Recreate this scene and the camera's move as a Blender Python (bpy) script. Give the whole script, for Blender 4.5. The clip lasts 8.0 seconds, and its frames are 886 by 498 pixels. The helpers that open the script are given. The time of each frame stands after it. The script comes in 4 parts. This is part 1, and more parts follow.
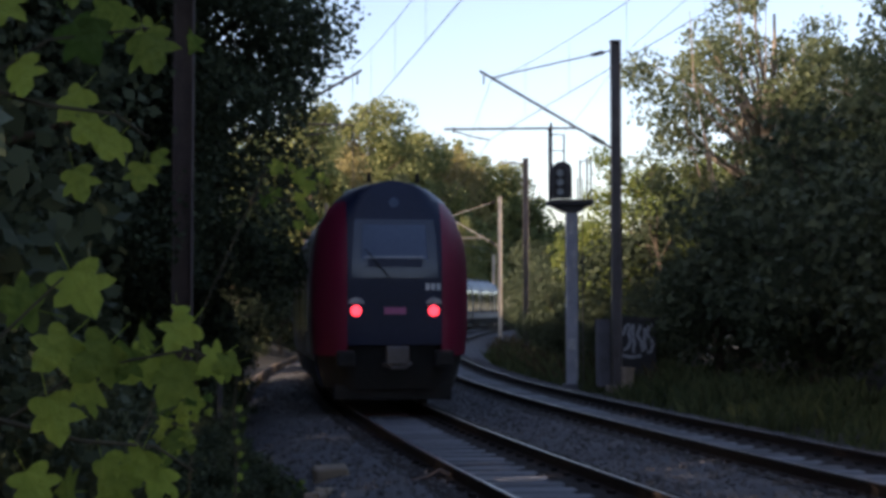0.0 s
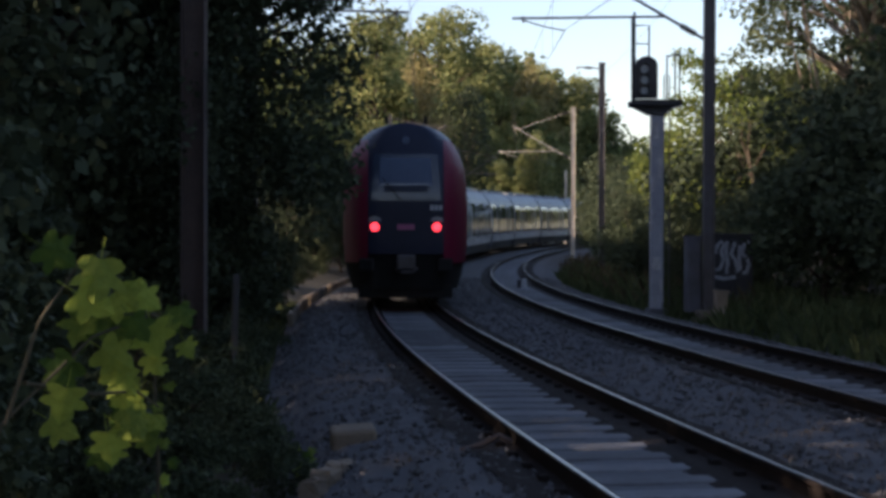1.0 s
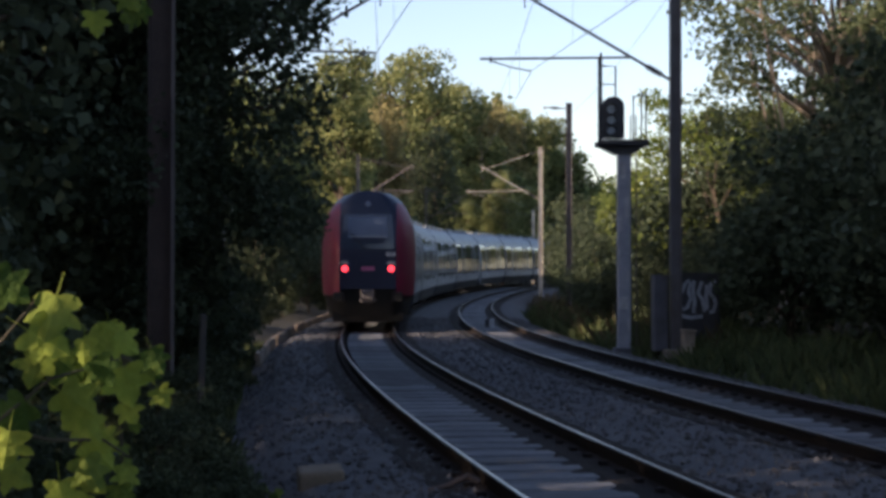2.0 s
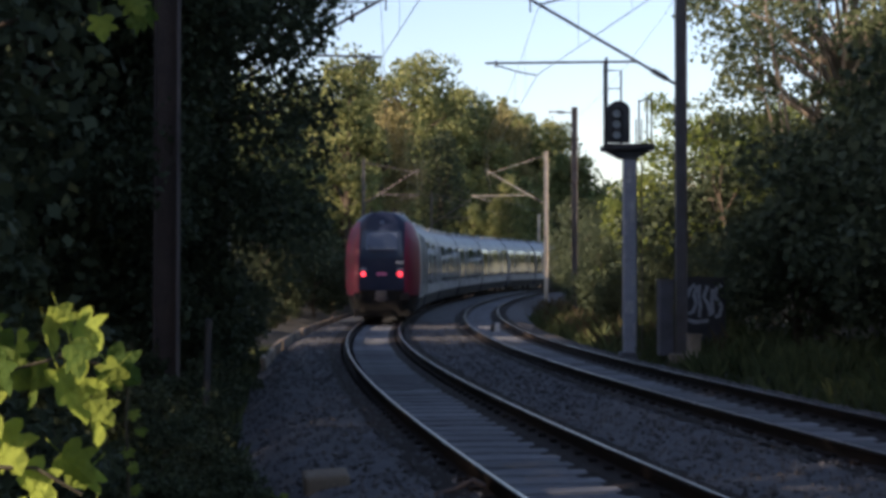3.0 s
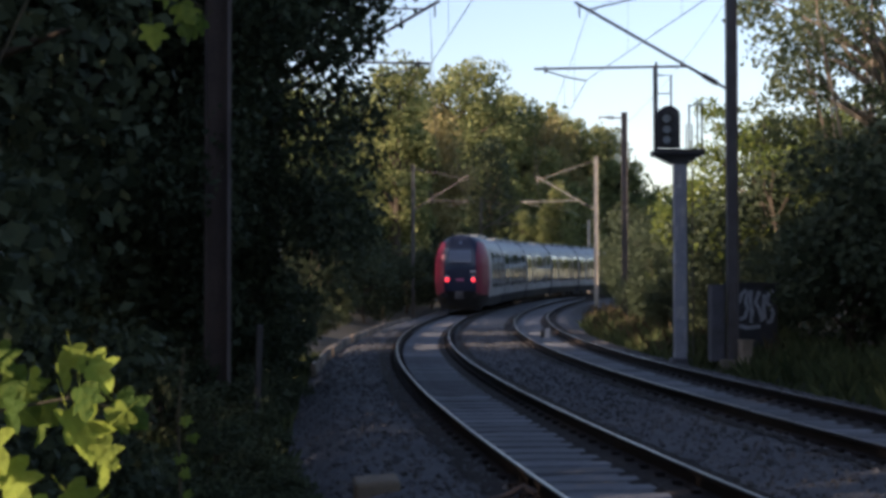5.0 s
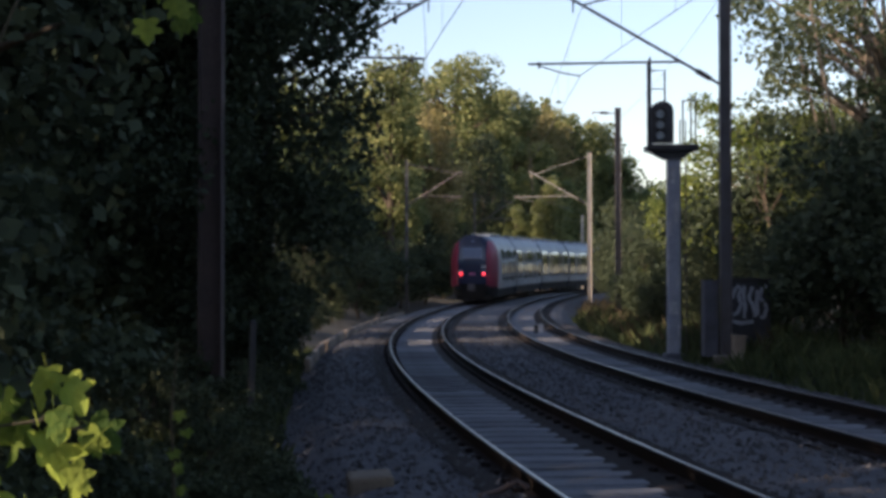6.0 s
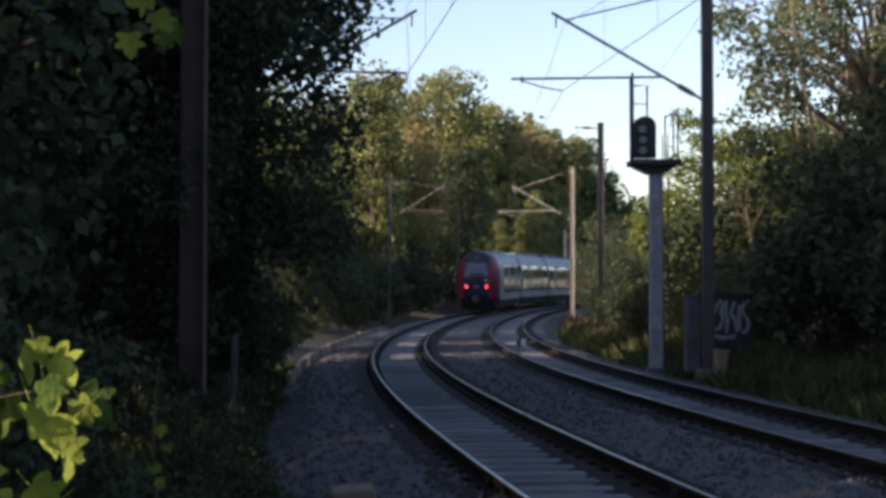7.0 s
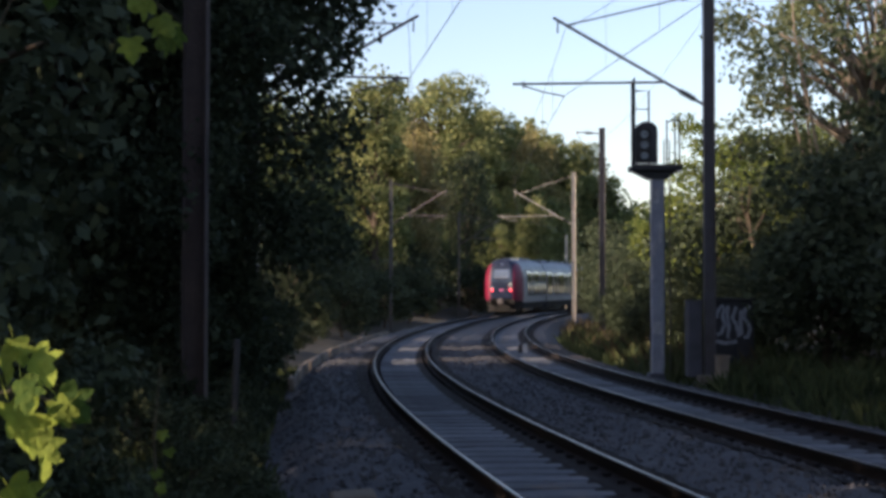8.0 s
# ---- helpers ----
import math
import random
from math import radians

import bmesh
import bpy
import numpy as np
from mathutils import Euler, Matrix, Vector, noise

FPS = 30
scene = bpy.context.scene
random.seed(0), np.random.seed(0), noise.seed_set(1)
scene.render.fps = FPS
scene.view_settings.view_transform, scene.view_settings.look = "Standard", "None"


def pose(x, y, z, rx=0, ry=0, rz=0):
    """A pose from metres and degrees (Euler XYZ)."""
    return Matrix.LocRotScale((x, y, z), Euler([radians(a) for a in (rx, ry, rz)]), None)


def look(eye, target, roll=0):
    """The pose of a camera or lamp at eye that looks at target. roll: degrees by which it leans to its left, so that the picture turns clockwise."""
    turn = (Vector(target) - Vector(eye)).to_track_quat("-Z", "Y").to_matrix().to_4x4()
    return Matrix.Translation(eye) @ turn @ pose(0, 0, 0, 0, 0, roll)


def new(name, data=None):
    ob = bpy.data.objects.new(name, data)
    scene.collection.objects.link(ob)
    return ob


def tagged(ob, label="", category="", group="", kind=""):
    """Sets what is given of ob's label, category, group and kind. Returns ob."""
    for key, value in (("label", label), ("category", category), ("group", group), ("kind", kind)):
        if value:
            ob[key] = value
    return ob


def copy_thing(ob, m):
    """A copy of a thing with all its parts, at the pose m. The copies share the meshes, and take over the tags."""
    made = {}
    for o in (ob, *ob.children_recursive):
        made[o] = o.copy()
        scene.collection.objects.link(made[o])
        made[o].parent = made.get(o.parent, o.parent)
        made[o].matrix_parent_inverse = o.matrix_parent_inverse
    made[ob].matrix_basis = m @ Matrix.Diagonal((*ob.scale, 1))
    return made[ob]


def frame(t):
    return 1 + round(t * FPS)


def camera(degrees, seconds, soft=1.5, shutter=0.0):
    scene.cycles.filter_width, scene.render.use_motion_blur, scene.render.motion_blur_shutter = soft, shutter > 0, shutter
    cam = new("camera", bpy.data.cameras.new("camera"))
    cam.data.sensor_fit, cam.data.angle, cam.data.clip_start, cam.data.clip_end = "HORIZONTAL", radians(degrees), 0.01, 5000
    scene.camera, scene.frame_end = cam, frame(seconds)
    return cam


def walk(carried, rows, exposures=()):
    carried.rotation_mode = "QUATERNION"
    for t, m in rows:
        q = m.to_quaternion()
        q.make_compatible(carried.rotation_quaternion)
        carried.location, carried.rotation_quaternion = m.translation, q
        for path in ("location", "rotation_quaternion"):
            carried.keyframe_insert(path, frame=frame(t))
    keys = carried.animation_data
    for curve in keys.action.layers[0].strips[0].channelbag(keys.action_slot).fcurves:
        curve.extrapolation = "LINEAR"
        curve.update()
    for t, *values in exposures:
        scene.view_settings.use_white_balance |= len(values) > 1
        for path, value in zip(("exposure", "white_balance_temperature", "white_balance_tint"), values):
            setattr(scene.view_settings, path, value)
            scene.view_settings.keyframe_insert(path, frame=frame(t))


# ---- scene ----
# ---- camera ----
cam = camera(32.8, 8.0, soft=3.6)
walk(cam, [
    (0.0, pose(-0.307, -4.654, 1.720, 92.558, 0.027, -2.710)),
    (0.2, pose(-0.154, -1.532, 1.611, 92.589, 0.070, -1.247)),
    (0.4, pose(-0.044, -0.349, 1.615, 92.111, 0.180, 1.238)),
    (0.5, pose(0.000, -0.100, 1.630, 91.219, 0.091, 1.619)),
    (1.0, pose(0.000, 0.000, 1.648, 89.450, -0.124, -0.004)),
    (1.5, pose(0.000, 0.000, 1.648, 91.027, -0.077, -0.241)),
    (1.7, pose(0.000, 0.000, 1.648, 90.963, -0.041, -1.219)),
    (2.8, pose(0.000, 0.000, 1.648, 90.984, -0.006, -1.211)),
    (3.0, pose(0.000, 0.000, 1.648, 91.125, -0.035, -1.017)),
    (3.5, pose(0.000, 0.000, 1.648, 91.597, -0.010, 0.075)),
    (4.0, pose(0.000, 0.000, 1.648, 91.793, -0.099, 0.493)),
    (4.5, pose(0.000, 0.000, 1.648, 91.410, 0.147, 0.879)),
    (4.7, pose(0.000, 0.000, 1.648, 91.408, 0.118, 0.917)),
    (5.8, pose(0.000, 0.000, 1.648, 91.158, 0.019, 0.645)),
    (6.0, pose(0.000, 0.000, 1.648, 91.174, 0.056, 0.630)),
    (6.5, pose(0.000, 0.000, 1.648, 91.514, -0.043, 0.421)),
    (7.0, pose(0.000, 0.000, 1.648, 91.721, -0.030, -0.027)),
    (7.5, pose(0.000, 0.000, 1.648, 91.899, 0.016, 0.074)),
    (8.0, pose(0.000, 0.000, 1.648, 91.912, -0.072, 0.028)),
], exposures=[(0.0, 0.95, 6560, 24), (0.2, 0.9, 6500, 22), (0.5, 0.8, 6480, 22), (8.0, 0.8, 6480, 22)])

# ---- daylight: low evening sun from the left, a little behind ----
SUN_TO = Vector((-0.88, -0.47, 0.0)).normalized()
SUN_UP = radians(19)
world = bpy.data.worlds.new("sky")
scene.world = world
world.use_nodes = True
wn = world.node_tree.nodes
sky = wn.new("ShaderNodeTexSky")
sky.sky_type = "NISHITA"
sky.sun_disc = False
sky.sun_elevation = SUN_UP
sky.sun_rotation = math.atan2(SUN_TO.x, SUN_TO.y)
sky.air_density, sky.dust_density, sky.ozone_density = 1.0, 1.3, 1.0
wn["Background"].inputs["Strength"].default_value = 0.15
world.node_tree.links.new(sky.outputs[0], wn["Background"].inputs["Color"])
sun_data = bpy.data.lights.new("sun", "SUN")
sun_data.energy, sun_data.angle, sun_data.color = 5.0, radians(0.6), (1.0, 0.83, 0.6)
sun = new("sun", sun_data)
sun.matrix_basis = look(SUN_TO * 50 * math.cos(SUN_UP) + Vector((0, 0, 50 * math.sin(SUN_UP))), (0, 0, 0))


# ---- materials ----
def material(name, base, rough=0.7, metal=0.0, tint=None, scale=3.0, fine=40.0, amount=0.5, bump=0.2, per="", spec=0.5):
    """Two scales of noise between two colours, with a fine bump. per: 'object' or 'island' varies the value piece by piece."""
    m = bpy.data.materials.new(name)
    m.use_nodes = True
    nt = m.node_tree
    n, l = nt.nodes, nt.links
    b = n["Principled BSDF"]
    b.inputs["Roughness"].default_value = rough
    b.inputs["Metallic"].default_value = metal
    b.inputs["Specular IOR Level"].default_value = spec
    tint = tint or tuple(c * 0.5 for c in base)
    tc = n.new("ShaderNodeTexCoord")
    big, small = n.new("ShaderNodeTexNoise"), n.new("ShaderNodeTexNoise")
    big.inputs["Scale"].default_value, small.inputs["Scale"].default_value = scale, fine
    big.inputs["Detail"].default_value = small.inputs["Detail"].default_value = 4
    for t in (big, small):
        l.new(tc.outputs["Object"], t.inputs["Vector"])
    mid = n.new("ShaderNodeMath")
    mid.operation = "MULTIPLY_ADD"
    mid.inputs[1].default_value, mid.inputs[2].default_value = 0.6, 0.0
    l.new(big.outputs["Fac"], mid.inputs[0])
    add = n.new("ShaderNodeMath")
    add.operation = "MULTIPLY_ADD"
    add.inputs[1].default_value = 0.4
    l.new(small.outputs["Fac"], add.inputs[0])
    l.new(mid.outputs[0], add.inputs[2])
    ramp = n.new("ShaderNodeMapRange")
    ramp.inputs["From Min"].default_value, ramp.inputs["From Max"].default_value = 0.5 - 0.3 * amount, 0.5 + 0.3 * amount
    l.new(add.outputs[0], ramp.inputs["Value"])
    mix = n.new("ShaderNodeMix")
    mix.data_type = "RGBA"
    mix.inputs["A"].default_value, mix.inputs["B"].default_value = (*tint, 1), (*base, 1)
    l.new(ramp.outputs[0], mix.inputs["Factor"])
    out = mix.outputs["Result"]
    if per:
        src = n.new("ShaderNodeObjectInfo") if per == "object" else n.new("ShaderNodeNewGeometry")
        rnd = src.outputs["Random"] if per == "object" else src.outputs["Random Per Island"]
        hsv = n.new("ShaderNodeHueSaturation")
        vr = n.new("ShaderNodeMapRange")
        vr.inputs["To Min"].default_value, vr.inputs["To Max"].default_value = 0.6, 1.35
        l.new(rnd, vr.inputs["Value"])
        l.new(vr.outputs[0], hsv.inputs["Value"])
        l.new(out, hsv.inputs["Color"])
        out = hsv.outputs["Color"]
    l.new(out, b.inputs["Base Color"])
    if bump:
        bp = n.new("ShaderNodeBump")
        bp.inputs["Strength"].default_value, bp.inputs["Distance"].default_value = bump, 0.02
        l.new(small.outputs["Fac"], bp.inputs["Height"])
        l.new(bp.outputs[0], b.inputs["Normal"])
    return m


def leaf_material(name, dark, light, through_light=0.4, warm=0.5, by="island"):
    """Leaves: a diffuse face with light coming through, varied leaf by leaf and tree by tree."""
    m = bpy.data.materials.new(name)
    m.use_nodes = True
    nt = m.node_tree
    n, l = nt.nodes, nt.links
    b = n["Principled BSDF"]
    b.inputs["Roughness"].default_value = 0.65
    b.inputs["Specular IOR Level"].default_value = 0.15
    geo, info = n.new("ShaderNodeNewGeometry"), n.new("ShaderNodeObjectInfo")
    mix = n.new("ShaderNodeMix")
    mix.data_type = "RGBA"
    mix.inputs["A"].default_value, mix.inputs["B"].default_value = (*dark, 1), (*light, 1)
    if by == "island":
        l.new(geo.outputs["Random Per Island"], mix.inputs["Factor"])
    else:
        # single large leaves: each its own green, blotched, with a fine bump
        tc, blot = n.new("ShaderNodeTexCoord"), n.new("ShaderNodeTexNoise")
        blot.inputs["Scale"].default_value, blot.inputs["Detail"].default_value = 3.5, 5
        l.new(tc.outputs["Object"], blot.inputs["Vector"])
        add = n.new("ShaderNodeMath")
        add.operation = "MULTIPLY_ADD"
        add.inputs[1].default_value = 0.5
        l.new(blot.outputs["Fac"], add.inputs[0])
        half_r = n.new("ShaderNodeMath")
        half_r.operation = "MULTIPLY_ADD"
        half_r.inputs[1].default_value, half_r.inputs[2].default_value = 1.1, -0.3
        l.new(info.outputs["Random"], half_r.inputs[0])
        l.new(half_r.outputs[0], add.inputs[2])
        add.use_clamp = True
        l.new(add.outputs[0], mix.inputs["Factor"])
        bp = n.new("ShaderNodeBump")
        bp.inputs["Strength"].default_value, bp.inputs["Distance"].default_value = 0.5, 0.05
        l.new(blot.outputs["Fac"], bp.inputs["Height"])
        l.new(bp.outputs[0], b.inputs["Normal"])
    hsv = n.new("ShaderNodeHueSaturation")
    hue = n.new("ShaderNodeMapRange")
    hue.inputs["To Min"].default_value, hue.inputs["To Max"].default_value = 0.5 - 0.03 * warm, 0.5 + 0.02 * warm
    val = n.new("ShaderNodeMapRange")
    val.inputs["To Min"].default_value, val.inputs["To Max"].default_value = 1.15, 0.8
    l.new(info.outputs["Random"], hue.inputs["Value"])
    l.new(info.outputs["Random"], val.inputs["Value"])
    l.new(hue.outputs[0], hsv.inputs["Hue"])
    l.new(val.outputs[0], hsv.inputs["Value"])
    l.new(mix.outputs["Result"], hsv.inputs["Color"])
    l.new(hsv.outputs[0], b.inputs["Base Color"])
    tr = n.new("ShaderNodeBsdfTranslucent")
    l.new(hsv.outputs[0], tr.inputs["Color"])
    sh = n.new("ShaderNodeMixShader")
    sh.inputs["Fac"].default_value = through_light
    l.new(b.outputs[0], sh.inputs[1])
    l.new(tr.outputs[0], sh.inputs[2])
    l.new(sh.outputs[0], n["Material Output"].inputs["Surface"])
    return m


def glow(name, colour, strength):
    m = bpy.data.materials.new(name)
    m.use_nodes = True
    b = m.node_tree.nodes["Principled BSDF"]
    b.inputs["Base Color"].default_value = (*colour, 1)
    b.inputs["Emission Color"].default_value = (*colour, 1)
    b.inputs["Emission Strength"].default_value = strength
    return m


M = dict(
    soil=material("soil", (0.028, 0.024, 0.018), 0.95, tint=(0.013, 0.014, 0.008), scale=0.8, fine=9, bump=0.6),
    ballast=material("ballast", (0.085, 0.087, 0.098), 0.95, tint=(0.036, 0.037, 0.042), scale=1.2, fine=24, amount=0.8, bump=1.0),
    stone=material("stone", (0.105, 0.102, 0.108), 0.9, tint=(0.045, 0.044, 0.047), scale=0.6, fine=30, per="island"),
    bed=material("bed", (0.112, 0.12, 0.138), 0.9, tint=(0.07, 0.076, 0.087), scale=0.7, fine=30, amount=0.8, bump=0.8),
    sleeper=material("sleeper", (0.135, 0.143, 0.16), 0.9, tint=(0.085, 0.09, 0.1), scale=5, fine=60, per="object"),
    railhead=material("railhead", (0.3, 0.29, 0.29), 0.3, 1.0, tint=(0.16, 0.15, 0.145), scale=6, fine=60, bump=0.03),
    railside=material("railside", (0.018, 0.013, 0.012), 0.9, tint=(0.01, 0.008, 0.008), scale=4, fine=50, spec=0.2),
    stain_shade=material("stain_shade", (0.024, 0.019, 0.017), 0.95, tint=(0.013, 0.011, 0.011), scale=1.5, fine=24, amount=0.8, bump=1.0, spec=0.2),
    steel=material("steel", (0.1, 0.095, 0.1), 0.6, 0.3, tint=(0.06, 0.05, 0.05), scale=2, fine=30),
    rust=material("rust", (0.1, 0.07, 0.06), 0.9, 0.1, tint=(0.055, 0.04, 0.037), scale=2, fine=25),
    galva=material("galva", (0.5, 0.46, 0.4), 0.5, 0.5, tint=(0.36, 0.32, 0.27), scale=2, fine=30),
    dull=material("dull", (0.11, 0.105, 0.1), 0.65, 0.3, tint=(0.07, 0.064, 0.06), scale=2, fine=30),
    arm=material("arm", (0.16, 0.14, 0.14), 0.55, 0.4, tint=(0.1, 0.08, 0.08), scale=5, fine=50),
    insulator=material("insulator", (0.05, 0.035, 0.03), 0.3, scale=9, fine=60),
    wire=material("wire", (0.1, 0.085, 0.075), 0.5, 0.6, scale=9, fine=60, bump=0),
    grey_paint=material("grey_paint", (0.3, 0.32, 0.37), 0.7, tint=(0.15, 0.155, 0.18), scale=3.5, fine=22, amount=0.9),
    peeling=material("peeling", (0.42, 0.42, 0.43), 0.8, tint=(0.2, 0.2, 0.22), scale=6, fine=40),
    black_paint=material("black_paint", (0.03, 0.03, 0.035), 0.6, tint=(0.018, 0.018, 0.02), scale=4, fine=40),
    lens=material("lens", (0.32, 0.38, 0.45), 0.15, scale=9, fine=60, bump=0),
    concrete=material("concrete", (0.17, 0.14, 0.105), 0.9, tint=(0.1, 0.08, 0.06), scale=4, fine=40, bump=0.5),
    trough=material("trough", (0.27, 0.21, 0.155), 0.9, tint=(0.15, 0.118, 0.088), scale=3, fine=40, bump=0.4, per="object"),
    slab=material("slab", (0.09, 0.092, 0.11), 0.85, tint=(0.05, 0.05, 0.058), scale=2.5, fine=30, bump=0.4),
    cabinet=material("cabinet", (0.035, 0.037, 0.042), 0.8, tint=(0.018, 0.018, 0.02), scale=3, fine=30),
    spray=material("spray", (0.3, 0.32, 0.36), 0.7, tint=(0.17, 0.18, 0.2), scale=6, fine=40, bump=0.05),
    bark=material("bark", (0.11, 0.085, 0.06), 0.95, tint=(0.04, 0.03, 0.022), scale=3, fine=20, bump=0.8),
    pale_bark=material("pale_bark", (0.3, 0.25, 0.19), 0.9, tint=(0.14, 0.11, 0.08), scale=3, fine=20, bump=0.6),
    twig=material("twig", (0.06, 0.052, 0.028), 0.85, scale=8, fine=60),
    # leaves of plants standing in shade, part of that shade put into the colour
    leaf_shaded=leaf_material("leaf_shaded", (0.032, 0.046, 0.027), (0.072, 0.092, 0.049), 0.25),
    leaf_right=leaf_material("leaf_right", (0.065, 0.09, 0.04), (0.18, 0.205, 0.105), 0.32),
    leaf_shrub=leaf_material("leaf_shrub", (0.11, 0.155, 0.038), (0.26, 0.285, 0.075), 0.4),
    leaf_far=leaf_material("leaf_far", (0.1, 0.13, 0.052), (0.3, 0.31, 0.125), 0.38, 0.6),
    leaf_rust=leaf_material("leaf_rust", (0.15, 0.14, 0.06), (0.37, 0.31, 0.14), 0.35, 0.6),
    leaf_deep=leaf_material("leaf_deep", (0.07, 0.095, 0.042), (0.19, 0.22, 0.085), 0.3, 0.6),
    leaf_maple=leaf_material("leaf_maple", (0.045, 0.095, 0.02), (0.4, 0.48, 0.085), 0.5, by="object"),
    grass=leaf_material("grass", (0.042, 0.062, 0.026), (0.105, 0.12, 0.048), 0.3),
    weed=leaf_material("weed", (0.042, 0.036, 0.018), (0.08, 0.064, 0.034), 0.3),
    silver=material("silver", (0.36, 0.37, 0.375), 0.45, 0.15, tint=(0.26, 0.27, 0.275), scale=0.6, fine=14, bump=0.02, spec=0.2),
    roof=material("roof", (0.22, 0.25, 0.28), 0.5, 0.2, tint=(0.14, 0.16, 0.18), scale=0.6, fine=14, bump=0.05),
    red=material("red", (0.175, 0.006, 0.034), 0.5, tint=(0.135, 0.005, 0.028), scale=0.8, fine=14, bump=0.01),
    navy=material("navy", (0.012, 0.019, 0.046), 0.4, tint=(0.008, 0.013, 0.032), scale=0.8, fine=14, bump=0.01, spec=0.25),
    under=material("under", (0.014, 0.013, 0.013), 0.95, tint=(0.007, 0.007, 0.007), scale=3, fine=25),
    glass=material("glass", (0.016, 0.02, 0.022), 0.08, tint=(0.01, 0.013, 0.014), scale=0.5, fine=5, bump=0.0, spec=0.9),
    # reflected sky put into the bluish base colour, and partly into navy's dark blue
    windscreen=material("windscreen", (0.034, 0.05, 0.082), 0.12, tint=(0.026, 0.038, 0.064), scale=0.5, fine=5, bump=0.0, spec=0.45),
    visor=material("visor", (0.09, 0.125, 0.195), 0.5, tint=(0.07, 0.098, 0.155), scale=1, fine=12, bump=0.0, spec=0.2),
    stripe=material("stripe", (0.45, 0.47, 0.49), 0.55, scale=1, fine=12, tint=(0.29, 0.31, 0.33), bump=0.0),
    mark=material("mark", (0.36, 0.09, 0.2), 0.5, tint=(0.3, 0.07, 0.18), scale=2, fine=20, bump=0.0),
    tail=glow("tail", (1.0, 0.05, 0.07), 1.5),
    headlamp=material("headlamp", (0.27, 0.3, 0.34), 0.2, scale=5, fine=30, tint=(0.2, 0.22, 0.26), bump=0.0),
)


# ---- mesh helpers ----
class Geo:
    """Collects vertices and faces, then makes one mesh object."""

    def __init__(self):
        self.v, self.f = [], []

    def add(self, verts, faces):
        k = len(self.v)
        self.v += [tuple(p) for p in verts]
        self.f += [tuple(i + k for i in f) for f in faces]
        return self

    def box(self, x, y, z, sx, sy, sz, bevel=0.0, m=None):
        bm = bmesh.new()
        bmesh.ops.create_cube(bm, size=1.0, matrix=Matrix.Diagonal((sx, sy, sz, 1)))
        if bevel:
            bmesh.ops.bevel(bm, geom=bm.edges[:], offset=bevel, segments=2, affect="EDGES", profile=0.5)
        t = Matrix.Translation((x, y, z)) @ (m or Matrix())
        bm.verts.index_update()
        self.add([t @ v.co for v in bm.verts], [[v.index for v in f.verts] for f in bm.faces])
        bm.free()
        return self

    def tube(self, pts, radii, n=8, caps=True):
        pts = [Vector(p) for p in pts]
        if not hasattr(radii, "__len__"):
            radii = [radii] * len(pts)
        verts, faces = [], []
        side = None
        for i, p in enumerate(pts):
            d = (pts[min(i + 1, len(pts) - 1)] - pts[max(i - 1, 0)]).normalized()
            ref = Vector((0, 0, 1)) if abs(d.z) < 0.9 else Vector((1, 0, 0))
            side = d.cross(ref).normalized() if side is None else (side - d * side.dot(d)).normalized()
            up = side.cross(d)
            for j in range(n):
                a = 2 * math.pi * j / n
                verts.append(p + (side * math.cos(a) + up * math.sin(a)) * radii[i])
        for i in range(len(pts) - 1):
            for j in range(n):
                a, b = i * n + j, i * n + (j + 1) % n
                faces.append((a, b, b + n, a + n))
        if caps:
            faces.append(tuple(range(n))[::-1])
            faces.append(tuple(range((len(pts) - 1) * n, len(pts) * n)))
        return self.add(verts, faces)

    def grid(self, rows):
        """A sheet through rows of points."""
        w = len(rows[0])
        verts = [p for r in rows for p in r]
        faces = [(i * w + j, i * w + j + 1, (i + 1) * w + j + 1, (i + 1) * w + j) for i in range(len(rows) - 1) for j in range(w - 1)]
        return self.add(verts, faces)

    def mesh(self, name, mat, smooth=False):
        me = bpy.data.meshes.new(name)
        me.from_pydata(self.v, [], self.f)
        me.materials.append(mat)
        if smooth:
            me.shade_smooth()
        me.update()
        return me

    def make(self, name, mat, parent=None, label="", smooth=False):
        ob = new(name, self.mesh(name, mat, smooth))
        ob.parent = parent
        return tagged(ob, label)


def quads(name, verts, mat):
    """A mesh of loose four-cornered faces from an array of shape (n, 4, 3)."""
    n = len(verts)
    me = bpy.data.meshes.new(name)
    me.vertices.add(n * 4)
    me.vertices.foreach_set("co", verts.astype(np.float32).ravel())
    me.loops.add(n * 4)
    me.loops.foreach_set("vertex_index", np.arange(n * 4, dtype=np.int32))
    me.polygons.add(n)
    me.polygons.foreach_set("loop_start", np.arange(0, n * 4, 4, dtype=np.int32))
    me.materials.append(mat)
    me.update(calc_edges=True)
    return me


def thing(name, label, category, group="", m=None, kind=""):
    ob = new(name)
    ob.empty_display_size = 0.3
    if m is not None:
        ob.matrix_basis = m
    return tagged(ob, label, category, group, kind)


# ---- the line of the railway: a gentle right-hand bend ----
STEP = 0.25
S_ALL = np.arange(-70, 300, STEP)
K_ALL = np.interp(S_ALL, [0, 25, 50, 80], [0.00321, 0.00379, 0.0023, 0.0036])
I0 = int(np.argmin(abs(S_ALL + 4)))
TH_ALL = np.cumsum(K_ALL) * STEP
TH_ALL += -0.14973 - TH_ALL[I0]
X_ALL, Y_ALL = np.cumsum(np.sin(TH_ALL)) * STEP, np.cumsum(np.cos(TH_ALL)) * STEP
X_ALL += 1.924 - X_ALL[I0]
Y_ALL += 9.0 - Y_ALL[I0]
GAP = 3.963


